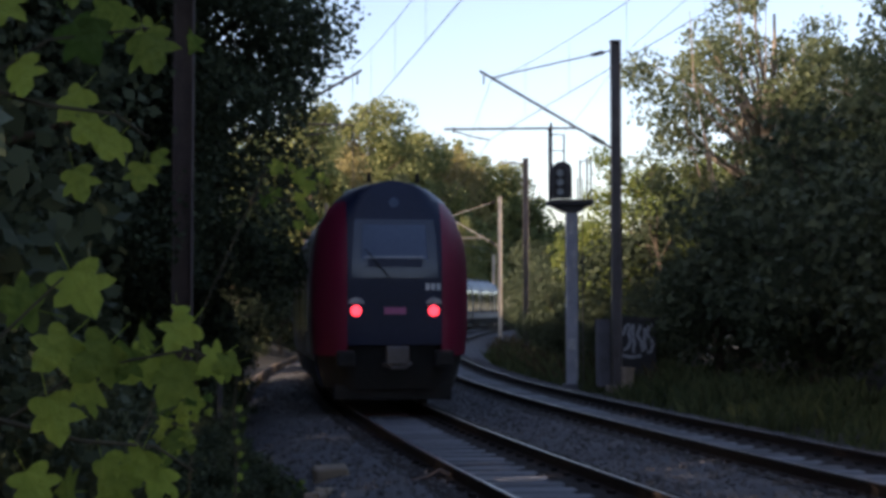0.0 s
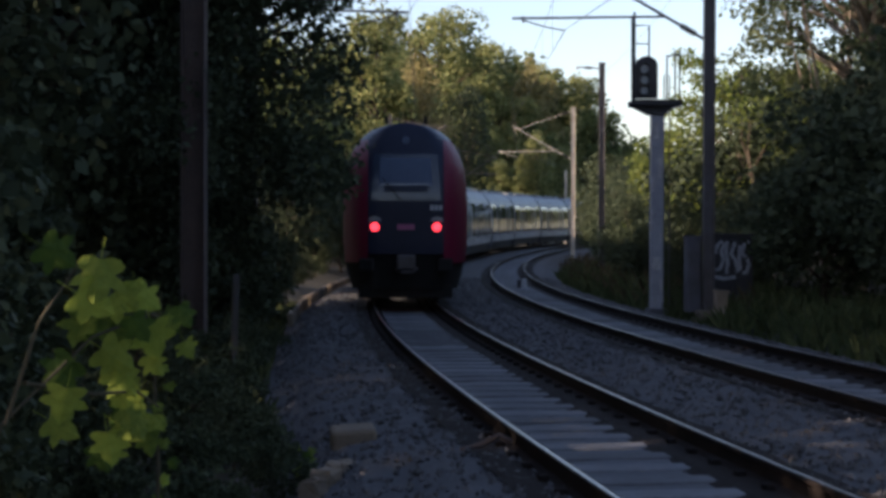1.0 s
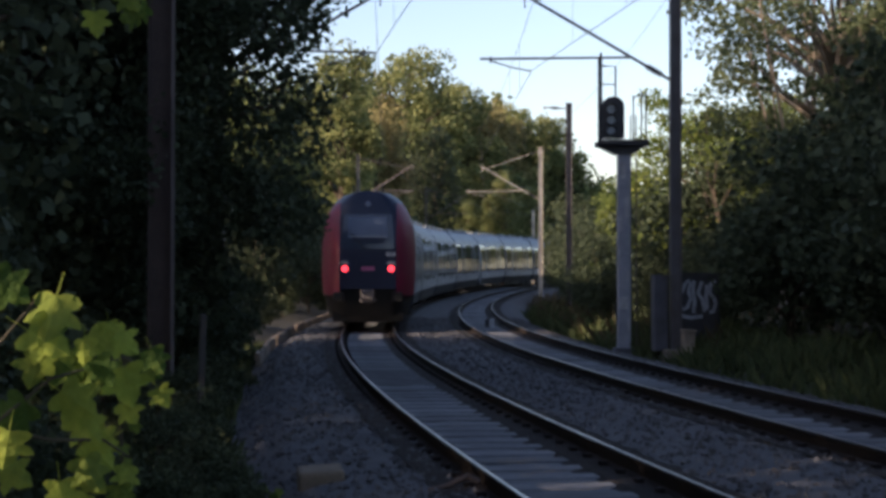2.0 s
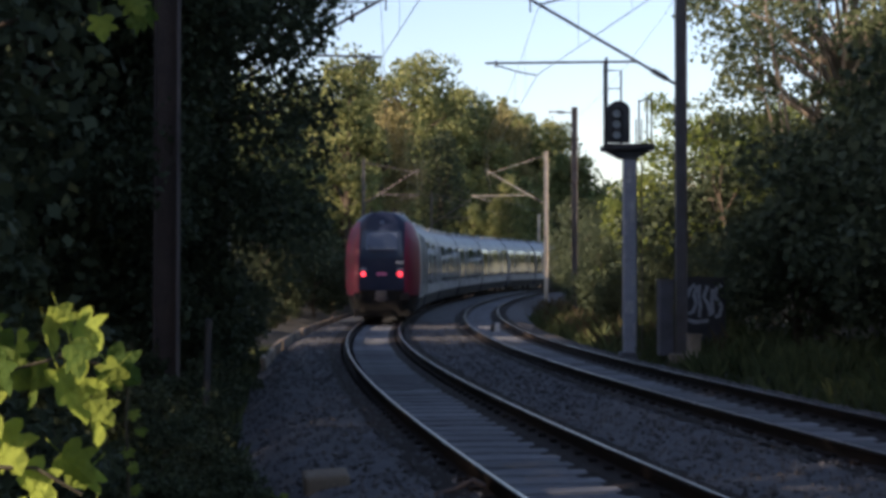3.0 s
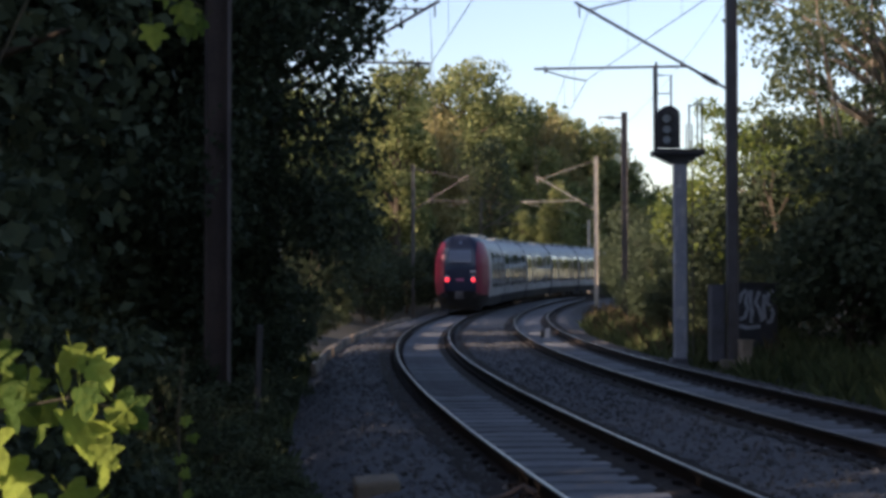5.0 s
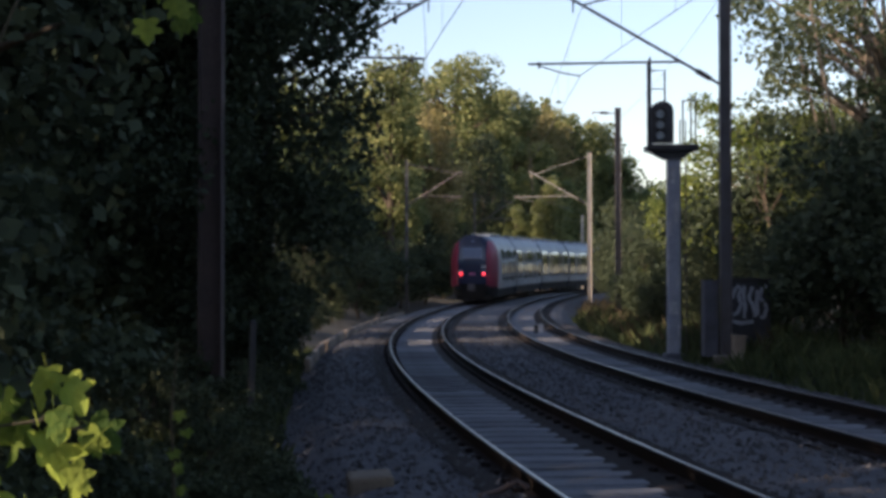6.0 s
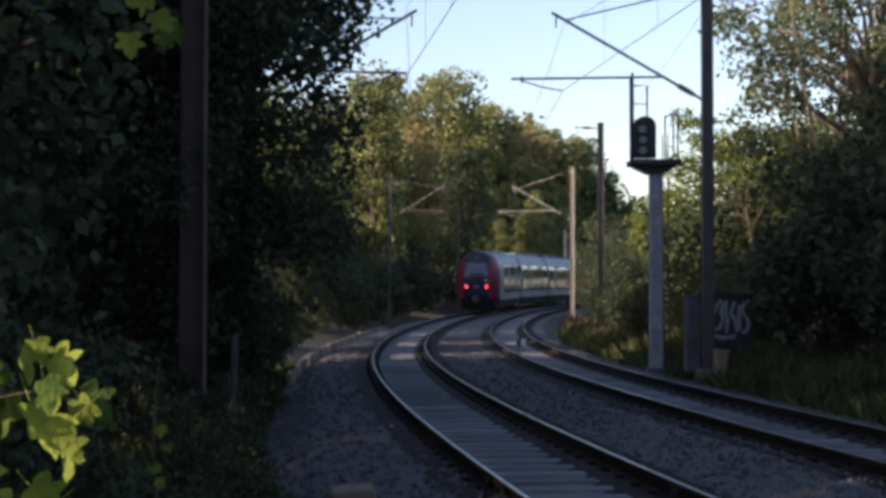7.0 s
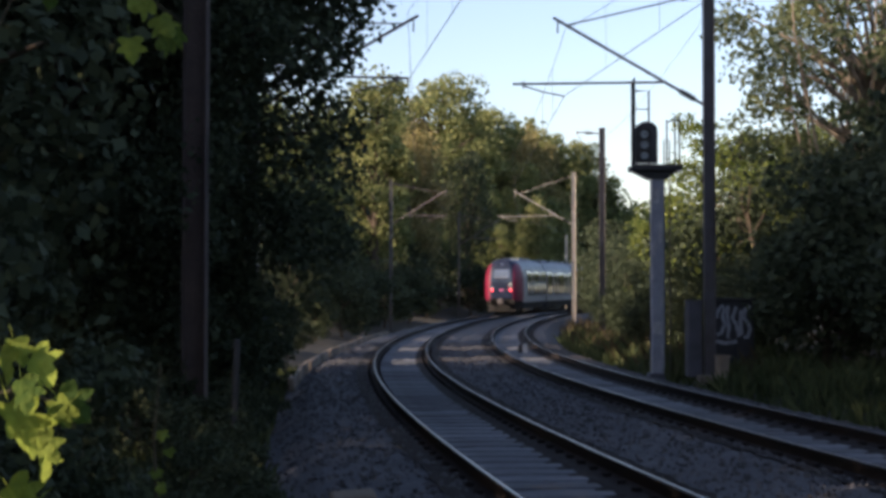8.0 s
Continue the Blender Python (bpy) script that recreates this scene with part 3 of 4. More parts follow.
def cabinets():
    c = thing("concrete_cabinet", "tall grey concrete trackside cabinet beside a mast", "cabinet", m=pose(5.87, 35.4, 0, 0, 0, 4))
    Geo().box(0, 0, 0.72, 0.33, 0.4, 1.75, 0.02).make("body", M["slab"], c)
    Geo().box(0, 0, 1.61, 0.37, 0.44, 0.05, 0.015).make("lid", M["slab"], c)
    Geo().box(0.0, -0.205, 0.8, 0.26, 0.014, 1.3, 0.005).make("door", M["slab"], c)
    Geo().box(0.1, -0.22, 0.85, 0.02, 0.03, 0.12, 0.005).make("handle", M["steel"], c)
    k = thing("equipment_cabinet", "dark equipment cabinet with pale graffiti", "cabinet", m=pose(6.95, 36.6, 0, 0, 0, 3))
    Geo().box(0, 0, 0.78, 1.06, 0.6, 1.7, 0.03).make("body", M["cabinet"], k)
    Geo().box(0, 0, 1.66, 1.12, 0.66, 0.06, 0.02).make("roof", M["cabinet"], k)
    for x in (-0.26, 0.26):
        d = Geo().box(x, -0.305, 0.8, 0.48, 0.016, 1.4, 0.006).make("door", M["cabinet"], k)
        Geo().box(x - math.copysign(0.18, x), -0.325, 0.8, 0.03, 0.03, 0.14, 0.006).make("handle", M["steel"], d)
    # abstract sprayed strokes, laid on the doors
    strokes = [
        [(-0.42, 1.2), (-0.34, 1.42), (-0.26, 1.5), (-0.2, 1.42), (-0.26, 1.25), (-0.2, 1.05), (-0.28, 0.85), (-0.4, 0.8)],
        [(-0.12, 1.5), (-0.14, 1.25), (-0.1, 1.0), (-0.12, 0.72)],
        [(0.08, 1.48), (-0.02, 1.2), (0.08, 1.05), (0.14, 0.75)],
        [(0.42, 1.5), (0.3, 1.42), (0.26, 1.2), (0.36, 1.1), (0.42, 0.95), (0.36, 0.75), (0.26, 0.74)],
        [(0.2, 1.4), (0.18, 1.1), (0.2, 0.8)],
        [(-0.45, 0.66), (-0.2, 0.6), (0.1, 0.64)],
    ]
    for st in strokes:
        rows = []
        for i, (x, z) in enumerate(st):
            a, b = st[max(i - 1, 0)], st[min(i + 1, len(st) - 1)]
            dx, dz = b[0] - a[0], b[1] - a[1]
            ln = math.hypot(dx, dz)
            w = 0.045
            rows.append([(x - dz / ln * w, -0.317, z + dx / ln * w), (x + dz / ln * w, -0.317, z - dx / ln * w)])
        Geo().grid(rows).make("graffiti", M["spray"], k, "pale sprayed stroke")
    b = thing("concrete_block", "small pale weathered concrete block on the verge", "concrete block", m=pose(6.38, 34.6, -0.05, 0, 3, 12))
    Geo().box(0, 0, 0.12, 0.26, 0.26, 0.52, 0.03).make("block", M["trough"], b)
    Geo().box(0, 0, 0.4, 0.32, 0.3, 0.06, 0.02).make("slab", M["trough"], b)
    b = thing("stone_block", "tan weathered stone block at the ballast edge", "stone block", m=pose(-0.78, 13.3, -0.36, 4, -3, 8))
    Geo().box(0, 0, 0.12, 0.4, 0.36, 0.38, 0.035).make("block", M["trough"], b)
    Geo().box(0.28, 0.12, 0.1, 0.7, 0.5, 0.06, 0.02, Matrix.Rotation(0.2, 4, "Y")).make("slab", M["concrete"], b)
    # added stones; their tan stands in for a sunlit streak of ground
    rng = random.Random(23)
    for i in range(9):
        u = i / 8
        st = thing("edge_stone", "rough stone, its tan standing in for sunlight at the ballast edge", "stone", "stones at the ballast edge", pose(-0.98 + 0.66 * u, 11.4 + 2.2 * u, -0.3 + 0.06 * math.sin(7 * u), rng.uniform(-12, 12), rng.uniform(-12, 12), rng.uniform(0, 180)))
        g = Geo().box(0, 0, 0, rng.uniform(0.16, 0.3), rng.uniform(0.14, 0.22), rng.uniform(0.14, 0.22), 0.03)
        g.v = [(x + rng.uniform(-0.015, 0.015), y + rng.uniform(-0.015, 0.015), z + rng.uniform(-0.015, 0.015)) for x, y, z in g.v]
        g.make("stone", M["trough"], st)
    b = thing("fence_post", "dark grey post standing in the undergrowth", "post", m=pose(-2.8, 20.2, 0, 0, 1.5, 10))
    Geo().box(0, 0, 0.36, 0.09, 0.09, 1.5, 0.015).make("shaft", M["black_paint"], b)
    p = on_line(38.8, GAP + 0.16)
    b = thing("track_marker", "small white painted marker between the rails", "marker", m=pose(p.x, p.y, p.z - 0.2))
    Geo().box(0, 0, 0.16, 0.15, 0.12, 0.34, 0.02).make("block", M["stripe"], b)
    b = thing("track_marker", "small dark box beside a white marker", "marker", m=pose(p.x - 0.17, p.y + 0.12, p.z - 0.2))
    Geo().box(0, 0, 0.16, 0.14, 0.16, 0.28, 0.02).make("block", M["black_paint"], b)
    p = on_line(-0.3, -1.05)
    b = thing("rail_bond", "rusty orange bonding cable at a rail foot", "cable", m=pose(p.x, p.y, -0.1))
    Geo().tube([(0.22, 0, 0.02), (0.12, 0.05, 0.07), (-0.02, 0.02, 0.0), (-0.2, -0.05, -0.04)], 0.025, 8).make("cable", M["rust"], b)


# ---- plants ----
def leaf_cloud(rng, centres, sizes, n, leaf, squash=0.75, droop=0.0):
    """n folded-over four-cornered leaves round the clump centres."""
    i = rng.integers(0, len(centres), n)
    p = rng.normal(0, 1, (n, 3))
    p *= (rng.uniform(0.25, 1, (n, 1)) ** 0.5) / np.linalg.norm(p, axis=1, keepdims=True)
    p = centres[i] + p * sizes[i][:, None] * np.array([1, 1, squash])
    a = rng.normal(0, 1, (n, 3))
    a[:, 2] -= droop
    a /= np.linalg.norm(a, axis=1, keepdims=True)
    b = np.cross(a, rng.normal(0, 1, (n, 3)))
    b /= np.linalg.norm(b, axis=1, keepdims=True)
    c = np.cross(a, b)
    size = leaf * rng.uniform(0.6, 1.35, (n, 1))
    v = np.stack([p, p + a * size * 0.5 + b * size * 0.36 + c * size * 0.1, p + a * size, p + a * size * 0.5 - b * size * 0.36 + c * size * 0.1], 1)
    return v


def tree(name, label, seed, h, r, low, clumps, leaves, leaf, mat, bark="bark", group="trees along the railway", limbs=22, size=(0.16, 0.3), squash=0.75, lean=0.0, droop=0.3, m=None, stems=0):
    """A tree with a tapered trunk, limbs to its clumps, and a crown from height low to h with an uneven outline."""
    rng = np.random.default_rng(seed)
    t = thing(name, label, "bush" if name == "bush" else "tree", group, m)
    c = []
    while len(c) < clumps:
        p = rng.uniform(-1, 1, 3)
        d = math.sqrt(p[0] ** 2 + p[1] ** 2 + p[2] ** 2)
        lump = 0.82 + 0.3 * noise.noise(Vector(p) * 1.7 + Vector((seed * 7.1, 0, 0)))
        if 0.35 < d < lump:
            c.append(p)
    c = np.array(c)
    c = np.stack([c[:, 0] * r + lean * (c[:, 2] + 1), c[:, 1] * r, low + (c[:, 2] + 1) / 2 * (h - low)], 1)
    sizes = rng.uniform(*size, clumps) * r
    me = quads("crown", leaf_cloud(rng, c, sizes, leaves, leaf, squash, droop), M[mat])
    ob = new("crown", me)
    ob.parent = t
    g = Geo()
    k = 8
    wob = rng.normal(0, 0.04 * r, (k, 2)).cumsum(0)
    wob[0] = 0
    spine = [Vector((wob[i][0], wob[i][1], -0.3 + (h * 0.86 + 0.3) * i / (k - 1))) for i in range(k)]
    g.tube(spine, [0.026 * h * (1 - 0.88 * i / (k - 1)) for i in range(k)], 9)
    for j in rng.choice(clumps, min(limbs, clumps), replace=False):
        e = Vector(c[j])
        z = max(0.3, min(e.z * 0.75, e.z - 0.35 * math.hypot(e.x, e.y)))
        u = min(max((z + 0.3) / (h * 0.86 + 0.3), 0), 0.97) * (k - 1)
        a = spine[int(u)].lerp(spine[min(int(u) + 1, k - 1)], u - int(u))
        mid = a.lerp(e, 0.5) + Vector((0, 0, 0.06 * r)) + Vector(rng.normal(0, 0.05 * r, 3))
        w = 0.011 * h * (1 - 0.6 * z / h)
        g.tube([a, a.lerp(mid, 0.6), mid, mid.lerp(e, 0.6), e], [w, w * 0.8, w * 0.6, w * 0.4, w * 0.15], 6)
    for j in range(stems):
        a = 2 * math.pi * j / stems + rng.uniform(-0.3, 0.3)
        d, top = r * rng.uniform(0.3, 0.75), h * rng.uniform(0.72, 0.96)
        pts = [Vector((d * q * math.cos(a) + rng.normal(0, 0.08) * q, d * q * math.sin(a) + rng.normal(0, 0.08) * q, 0.25 + (top - 0.25) * u)) for u, q in ((0, 0.02), (0.15, 0.2), (0.35, 0.45), (0.6, 0.72), (0.8, 0.88), (1, 1))]
        g.tube(pts, [0.075, 0.065, 0.055, 0.045, 0.032, 0.012], 6)
    g.make("trunk", M[bark], t, smooth=True)
    return t


def place(t, x, y, scale=1.0, turn=0.0, wide=1.0):
    z = float(ground_height(np.array([x]), np.array([y]))[0])
    return copy_thing(t, pose(x, y, z, 0, 0, turn) @ Matrix.Diagonal((scale * wide, scale * wide, scale, 1)))


def set_at(t, x, y, scale=1.0, turn=0.0, wide=1.0):
    z = float(ground_height(np.array([x]), np.array([y]))[0])
    t.matrix_basis = pose(x, y, z, 0, 0, turn) @ Matrix.Diagonal((scale * wide, scale * wide, scale, 1))


def woods():
    # left: a dense dark row, with taller trees added out of view to keep the low sun off it
    a = tree("tree", "tall dark green tree in the shade beside the track", 11, 13.5, 4.3, 0.6, 150, 10500, 0.21, "leaf_shaded", size=(0.18, 0.3))
    b = tree("tree", "tall dark leafy tree with an uneven crown in shade", 12, 12.5, 4.6, 0.4, 150, 10500, 0.21, "leaf_shaded", size=(0.18, 0.3))
    k = tree("tree", "tall dark filler tree that thickens the wood and blocks sun", 13, 13.0, 4.5, 0.4, 120, 4600, 0.36, "leaf_shaded", size=(0.2, 0.32))
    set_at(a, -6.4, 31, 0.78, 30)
    n = tree("tree", "tall dense dark tree leaning towards the track", 15, 14.5, 4.3, 0.5, 260, 68000, 0.135, "leaf_shaded", size=(0.17, 0.26), limbs=30)
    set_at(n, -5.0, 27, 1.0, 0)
    place(n, -6.1, 23.5, 0.95, 140)
    set_at(b, -7.6, 18.5, 1.0, 110)
    for x, y, sc, tn, src in ((-8.2, 11, 1.0, 70, a), (-7.2, 32.5, 0.78, 95, b), (-8.6, 36.4, 0.6, 160, b), (-9.0, 46.5, 0.7, 250, a), (-9.5, 57.5, 0.8, 20, a), (-9.2, 66, 0.72, 140, a), (-9.5, 75, 0.66, 210, b), (-7.2, 71, 0.58, 130, a)):
        place(src, x, y, sc, tn)
    # hidden and out-of-view trees, mostly added to block the low sun
    set_at(k, -9.5, 24, 1.0, 200)
    for x, y, sc, tn in ((-12.5, 31, 0.9, 300), (-13, 13, 1.3, 10), (-9.0, 2.7, 0.95, 190), (-11.0, 7.0, 0.95, 260), (-9.5, -8.7, 1.0, 40), (-10, -16, 1.1, 120), (-12, -25, 1.1, 220), (-15, 42, 0.8, 80),
                         (-7, -14, 0.9, 310), (-14, -35, 1.1, 0), (-17, 6, 1.15, 100), (-18, 26, 1.5, 210), (-13.2, 21.4, 1.5, 35), (-10.8, 17.8, 1.3, 135), (-15, 17, 1.6, 60), (-20, 19, 1.6, 150), (-11.5, 43, 0.7, 75), (-13.5, 40.8, 0.85, 145),
                         # the last four are low dark trees standing in for shade under lit crowns
                         (-19, 70, 0.9, 20), (-20, 81, 0.9, 90), (-20, 90, 0.8, 160), (-14, 78, 0.7, 230), (-14, 86, 0.6, 300), (-14.5, 55.5, 1.0, 45), (-11.5, 93, 0.6, 15), (-12.5, 101, 0.65, 105), (-10.5, 84, 0.5, 195), (-13, 70, 0.6, 10), (15.8, 54, 0.5, 80), (17.8, 60, 0.55, 160), (20, 51, 0.6, 240), (-11.5, 52, 0.62, 120), (-5.8, 106, 0.4, 30), (-4.4, 114.5, 0.42, 80), (-2.8, 122, 0.48, 140), (-0.4, 131, 0.5, 200)):
        place(k, x, y, sc, tn)
    u = tree("bush", "bush at the foot of the trees, leaves darkened for shade", 21, 2.6, 1.25, 0.0, 45, 3400, 0.13, "leaf_shaded", group="bushes beside the track", limbs=10, size=(0.25, 0.42))
    set_at(u, -4.6, 24.5, 1.0, 0)
    for i, (s, o, sc) in enumerate(((13, -3.5, 0.7), (15, -4.6, 1.3), (17, -3.6, 0.8), (20, -4.0, 1.2), (24, -3.9, 0.8), (27, -4.3, 0.4), (30, -4.2, 0.35), (35, -4.3, 0.9), (40, -4.5, 0.6), (45, -4.6, 0.5), (51, -4.8, 0.5), (58, -5.2, 0.9), (65, -4.8, 1.5), (73, -4.8, 1.6), (82, -4.8, 1.6), (92, -5, 1.7), (103, -6, 1.6), (115, -5, 1.8), (128, -5, 2.0), (12, -6.0, 1.5), (16, -6.4, 1.6), (21, -6, 1.6), (7, -7.2, 1.6), (2, -6.6, 1.4), (-4, -6.2, 1.2), (5.5, -3.2, 0.35), (8, -3.4, 0.42), (10.5, -3.3, 0.4), (3.5, -3.6, 0.36), (12, -2.9, 0.3), (9.3, -4.2, 0.5), (6.5, -4.4, 0.5), (-2.6, -4.6, 0.6), (-5.2, -4.8, 0.6), (-4.0, -5.6, 0.9), (-0.4, -5.2, 0.8), (2.2, -5.4, 1.0), (-7.5, -5.3, 0.7))):
        p = on_line(s, o)
        place(u, p.x, p.y, sc, i * 67)
    for x, y, sc in ((-7.4, 100, 2.0), (-9.2, 114.5, 2.2), (-7.2, 93, 2.0), (-9.8, 94, 2.4), (-5.4, 141, 3.0), (-4.4, 130, 2.4), (-7.5, 132, 3.0)):
        place(u, x, y, sc, 40 * x)
    # out-of-view bushes added to shade the maple saplings near the camera
    place(u, -3.9, 3.0, 1.55, 15)
    place(u, -4.6, -4.3, 1.75, 75)
    place(u, -3.1, -3.5, 1.5, 200)
    for x, y, sc in ((-1.5, 10.3, 0.26), (-2.2, 9.6, 0.34), (-1.95, 11.4, 0.32), (-1.3, 12.2, 0.22), (-2.7, 8.6, 0.4), (-1.75, 9.0, 0.24), (-2.6, 11.0, 0.45), (-1.6, 13.4, 0.26), (-2.0, 14.6, 0.3)):
        place(u, x, y, sc, 90 * x)
    # dark-leaved tree standing in for a shaded one before the far woods
    place(k, 2.2, 141.5, 1.2, 260, 0.55)
    # far woods on the outside of the bend: tall slender, round and broad crowns before a fuller background
    tall = tree("tree", "tall slender sunlit yellow-green tree in the far woods", 31, 18, 3.0, 1.0, 130, 12000, 0.28, "leaf_far", group="far woods", size=(0.2, 0.36))
    rust = tree("tree", "olive-brown tree with drooping sunlit branches", 33, 16, 4.2, 0.8, 120, 14000, 0.28, "leaf_rust", group="far woods", size=(0.14, 0.26), squash=1.5, droop=1.2)
    broad = tree("tree", "broad sunlit olive-green tree in the far woods", 32, 18, 5.2, 1.0, 150, 15000, 0.3, "leaf_far", group="far woods", size=(0.13, 0.24))
    deep = tree("tree", "dark green tree in the far woods", 34, 17, 4.4, 0.4, 130, 12000, 0.3, "leaf_deep", group="far woods", size=(0.15, 0.26))
    back = tree("tree", "olive tree deep in the far woods", 35, 18, 6.0, 0.6, 120, 3200, 0.72, "leaf_deep", group="far woods", size=(0.18, 0.3))
    set_at(tall, -4.8, 105, 1.0, 0)
    set_at(rust, -2.6, 124, 1.0, 0)
    set_at(broad, 5.4, 163, 1.0, 0)
    set_at(deep, -11, 116, 1.0, 0)
    set_at(back, -13, 122, 1.0, 20)
    for x, y, sc, tn, src in ((-8.4, 98, 0.7, 80, deep), (2.7, 152, 0.9, 40, deep), (-6.6, 117, 0.85, 130, broad), (-4.6, 134, 1.12, 260, deep), (-0.3, 160, 1.5, 200, broad), (4.8, 168, 1.28, 75, broad), (9.0, 176, 1.34, 100, rust), (12.4, 186, 1.3, 20, broad), (16.4, 190, 1.3, 150, deep), (9.0, 148, 0.66, 70, tall), (6.6, 156, 0.7, 170, tall), (5.6, 150, 0.56, 250, deep), (11.4, 166, 0.68, 310, broad), (17.4, 197, 1.2, 210, broad), (-3.2, 165, 1.4, 330, rust), (3.4, 171, 1.3, 120, rust), (-9.2, 88, 0.6, 200, deep), (-1.0, 131, 0.5, 10, tall), (20.6, 202, 0.78, 40, broad), (23.5, 208, 0.85, 90, deep), (8.0, 186, 1.35, 220, deep)):
        place(src, x, y, sc, tn)
    for x, y, sc, tn in ((-16, 93, 0.8, 60), (-9, 157, 1.2, 140), (-4, 173, 1.15, 20), (4, 181, 1.3, 90), (-19, 147, 1.1, 330), (-21, 116, 1.0, 10), (4, 194, 1.25, 70), (14, 207, 1.3, 150), (-2, 184, 1.2, 230), (29, 206, 0.75, 200), (34, 212, 0.75, 20), (9, 198, 1.35, 250), (-1, 176, 1.2, 35)):
        place(back, x, y, sc, tn)
    # right: light green shrubs behind the signal, then the tall airy tree
    e = tree("tree", "bright yellow-green shrubby tree catching low sun", 41, 9.5, 3.2, 0.3, 110, 11000, 0.17, "leaf_shrub", group="shrubs inside the bend", size=(0.14, 0.26))
    set_at(e, 10.6, 55, 0.95, 0)
    for x, y, sc, tn in ((9.6, 62, 0.72, 80), (10.8, 70, 0.66, 150), (13.2, 58, 1.0, 210), (12.4, 80, 0.66, 300), (13.2, 92, 0.75, 20), (16, 66, 1.1, 100), (12.8, 48, 0.85, 260), (15, 104, 0.8, 45), (18, 115, 0.85, 190), (21, 127, 0.9, 110), (19, 84, 1.1, 320), (26, 140, 1.0, 60)):
        place(e, x, y, sc, tn)
    # hidden trees added round the bend for the train's sides to reflect
    for i in range(9):
        p = on_line(122 + 16 * i, GAP + 6.5 + 2 * (i % 2))
        place(back, p.x, p.y, 0.45 + 0.05 * (i % 3), 70 * i)
        p = on_line(150 + 15 * i, -9 - 3 * (i % 2))
        place(back, p.x, p.y, 0.75 + 0.08 * (i % 3), 50 * i)
    f = tree("tree", "tall airy tree with pale limbs and sunlit top", 51, 13.0, 4.2, 2.0, 140, 23000, 0.15, "leaf_right", bark="pale_bark", size=(0.12, 0.24), limbs=60, stems=9)
    set_at(f, 11.7, 42.5, 1.0, 0)
    for x, y, sc, tn in ((16, 36, 1.0, 100), (15.5, 48, 0.95, 220), (14, 29, 0.9, 40)):
        place(f, x, y, sc, tn)
    # filler trees on the right; those beside and behind the camera are unseen
    for x, y, sc, tn in ((16.5, 22, 0.95, 300), (15, 13, 1.0, 160), (17, 4, 1.0, 20), (16, -8, 1.0, 250), (20, 30, 1.1, 130), (13, -22, 1.0, 60), (4, -34, 1.1, 10), (-4, -36, 1.1, 210), (24, 46, 0.9, 70), (23, 62, 0.9, 170), (22, 38, 0.8, 220), (25, 76, 0.9, 15)):
        place(k, x, y, sc, tn)
    # bushes whose dark leaves carry the shade under the right-hand trees
    v = tree("bush", "bush on the verge, its green darkened for shade", 61, 3.2, 1.6, 0.0, 60, 6500, 0.11, "leaf_shaded", group="bushes on the verge", limbs=12, size=(0.22, 0.38))
    set_at(v, 10.4, 39.5, 1.5, 0)
    for x, y, sc, tn in ((8.9, 43, 0.62, 50), (7.9, 46.5, 0.55, 100), (7.4, 51, 0.6, 150), (7.6, 57, 0.7, 200), (7.8, 63, 0.7, 250), (8.6, 73, 0.75, 300), (9.6, 81, 0.8, 20), (11.0, 90, 1.0, 70), (13, 101, 1.2, 120), (9.6, 36, 1.1, 170), (11.2, 34, 1.5, 220), (10.2, 31, 1.0, 270), (11.6, 28, 1.5, 320), (11, 24, 1.2, 10), (12.5, 20, 1.5, 60), (12.6, 37, 1.4, 95), (9.2, 48, 1.3, 330), (10.6, 97, 1.1, 15), (9.9, 93, 0.65, 85), (12.6, 105, 1.5, 140), (14.5, 112, 1.3, 5), (17, 124, 1.4, 55), (14.5, 40, 1.1, 35), (16.5, 44, 1.2, 125), (14.2, 33, 1.1, 205)):
        place(v, x, y, sc, tn)


def verge():
    rng = np.random.default_rng(71)
    def blades(name, n, lo, hi, s0, s1, height, mat, label):
        s, o = rng.uniform(s0, s1, n), rng.uniform(lo, hi, n)
        x, y, th = np.interp(s, S_ALL, X_ALL), np.interp(s, S_ALL, Y_ALL), np.interp(s, S_ALL, TH_ALL)
        x, y = x + np.cos(th) * o, y - np.sin(th) * o
        z = ground_height(x, y) - 0.02
        p = np.stack([x, y, z], 1)
        h = height * rng.uniform(0.4, 1.2, (n, 1)) * (0.6 + 0.6 * (np.sin(x * 1.9) * np.cos(y * 1.1) > 0))[:, None]
        a = rng.uniform(0, 6.28, n)
        w = np.stack([np.cos(a), np.sin(a), a * 0], 1) * 0.02
        bend = rng.normal(0, 0.3, (n, 3)) * h
        bend[:, 2] = 0
        top = p + bend + np.array([0, 0, 1]) * h
        mid = p + bend * 0.3 + np.array([0, 0, 0.6]) * h
        v = np.stack([p - w, p + w, mid + w * 0.9, top - w * 0.1], 1)
        tagged(new(name, quads(name, v, M[mat])), label, "grass", kind="stuff")
    blades("verge_grass", 26000, GAP + 2.35, GAP + 6.5, -4, 62, 0.42, "grass", "rough dark green verge grass beside the track")
    blades("dry_weeds", 1000, GAP + 2.6, GAP + 4.5, 20, 75, 0.6, "weed", "dry brownish weeds on the verge")
    blades("bank_grass", 6000, -4.6, -2.8, 2, 32, 0.3, "grass", "sparse dark grass on the bank below the trees")


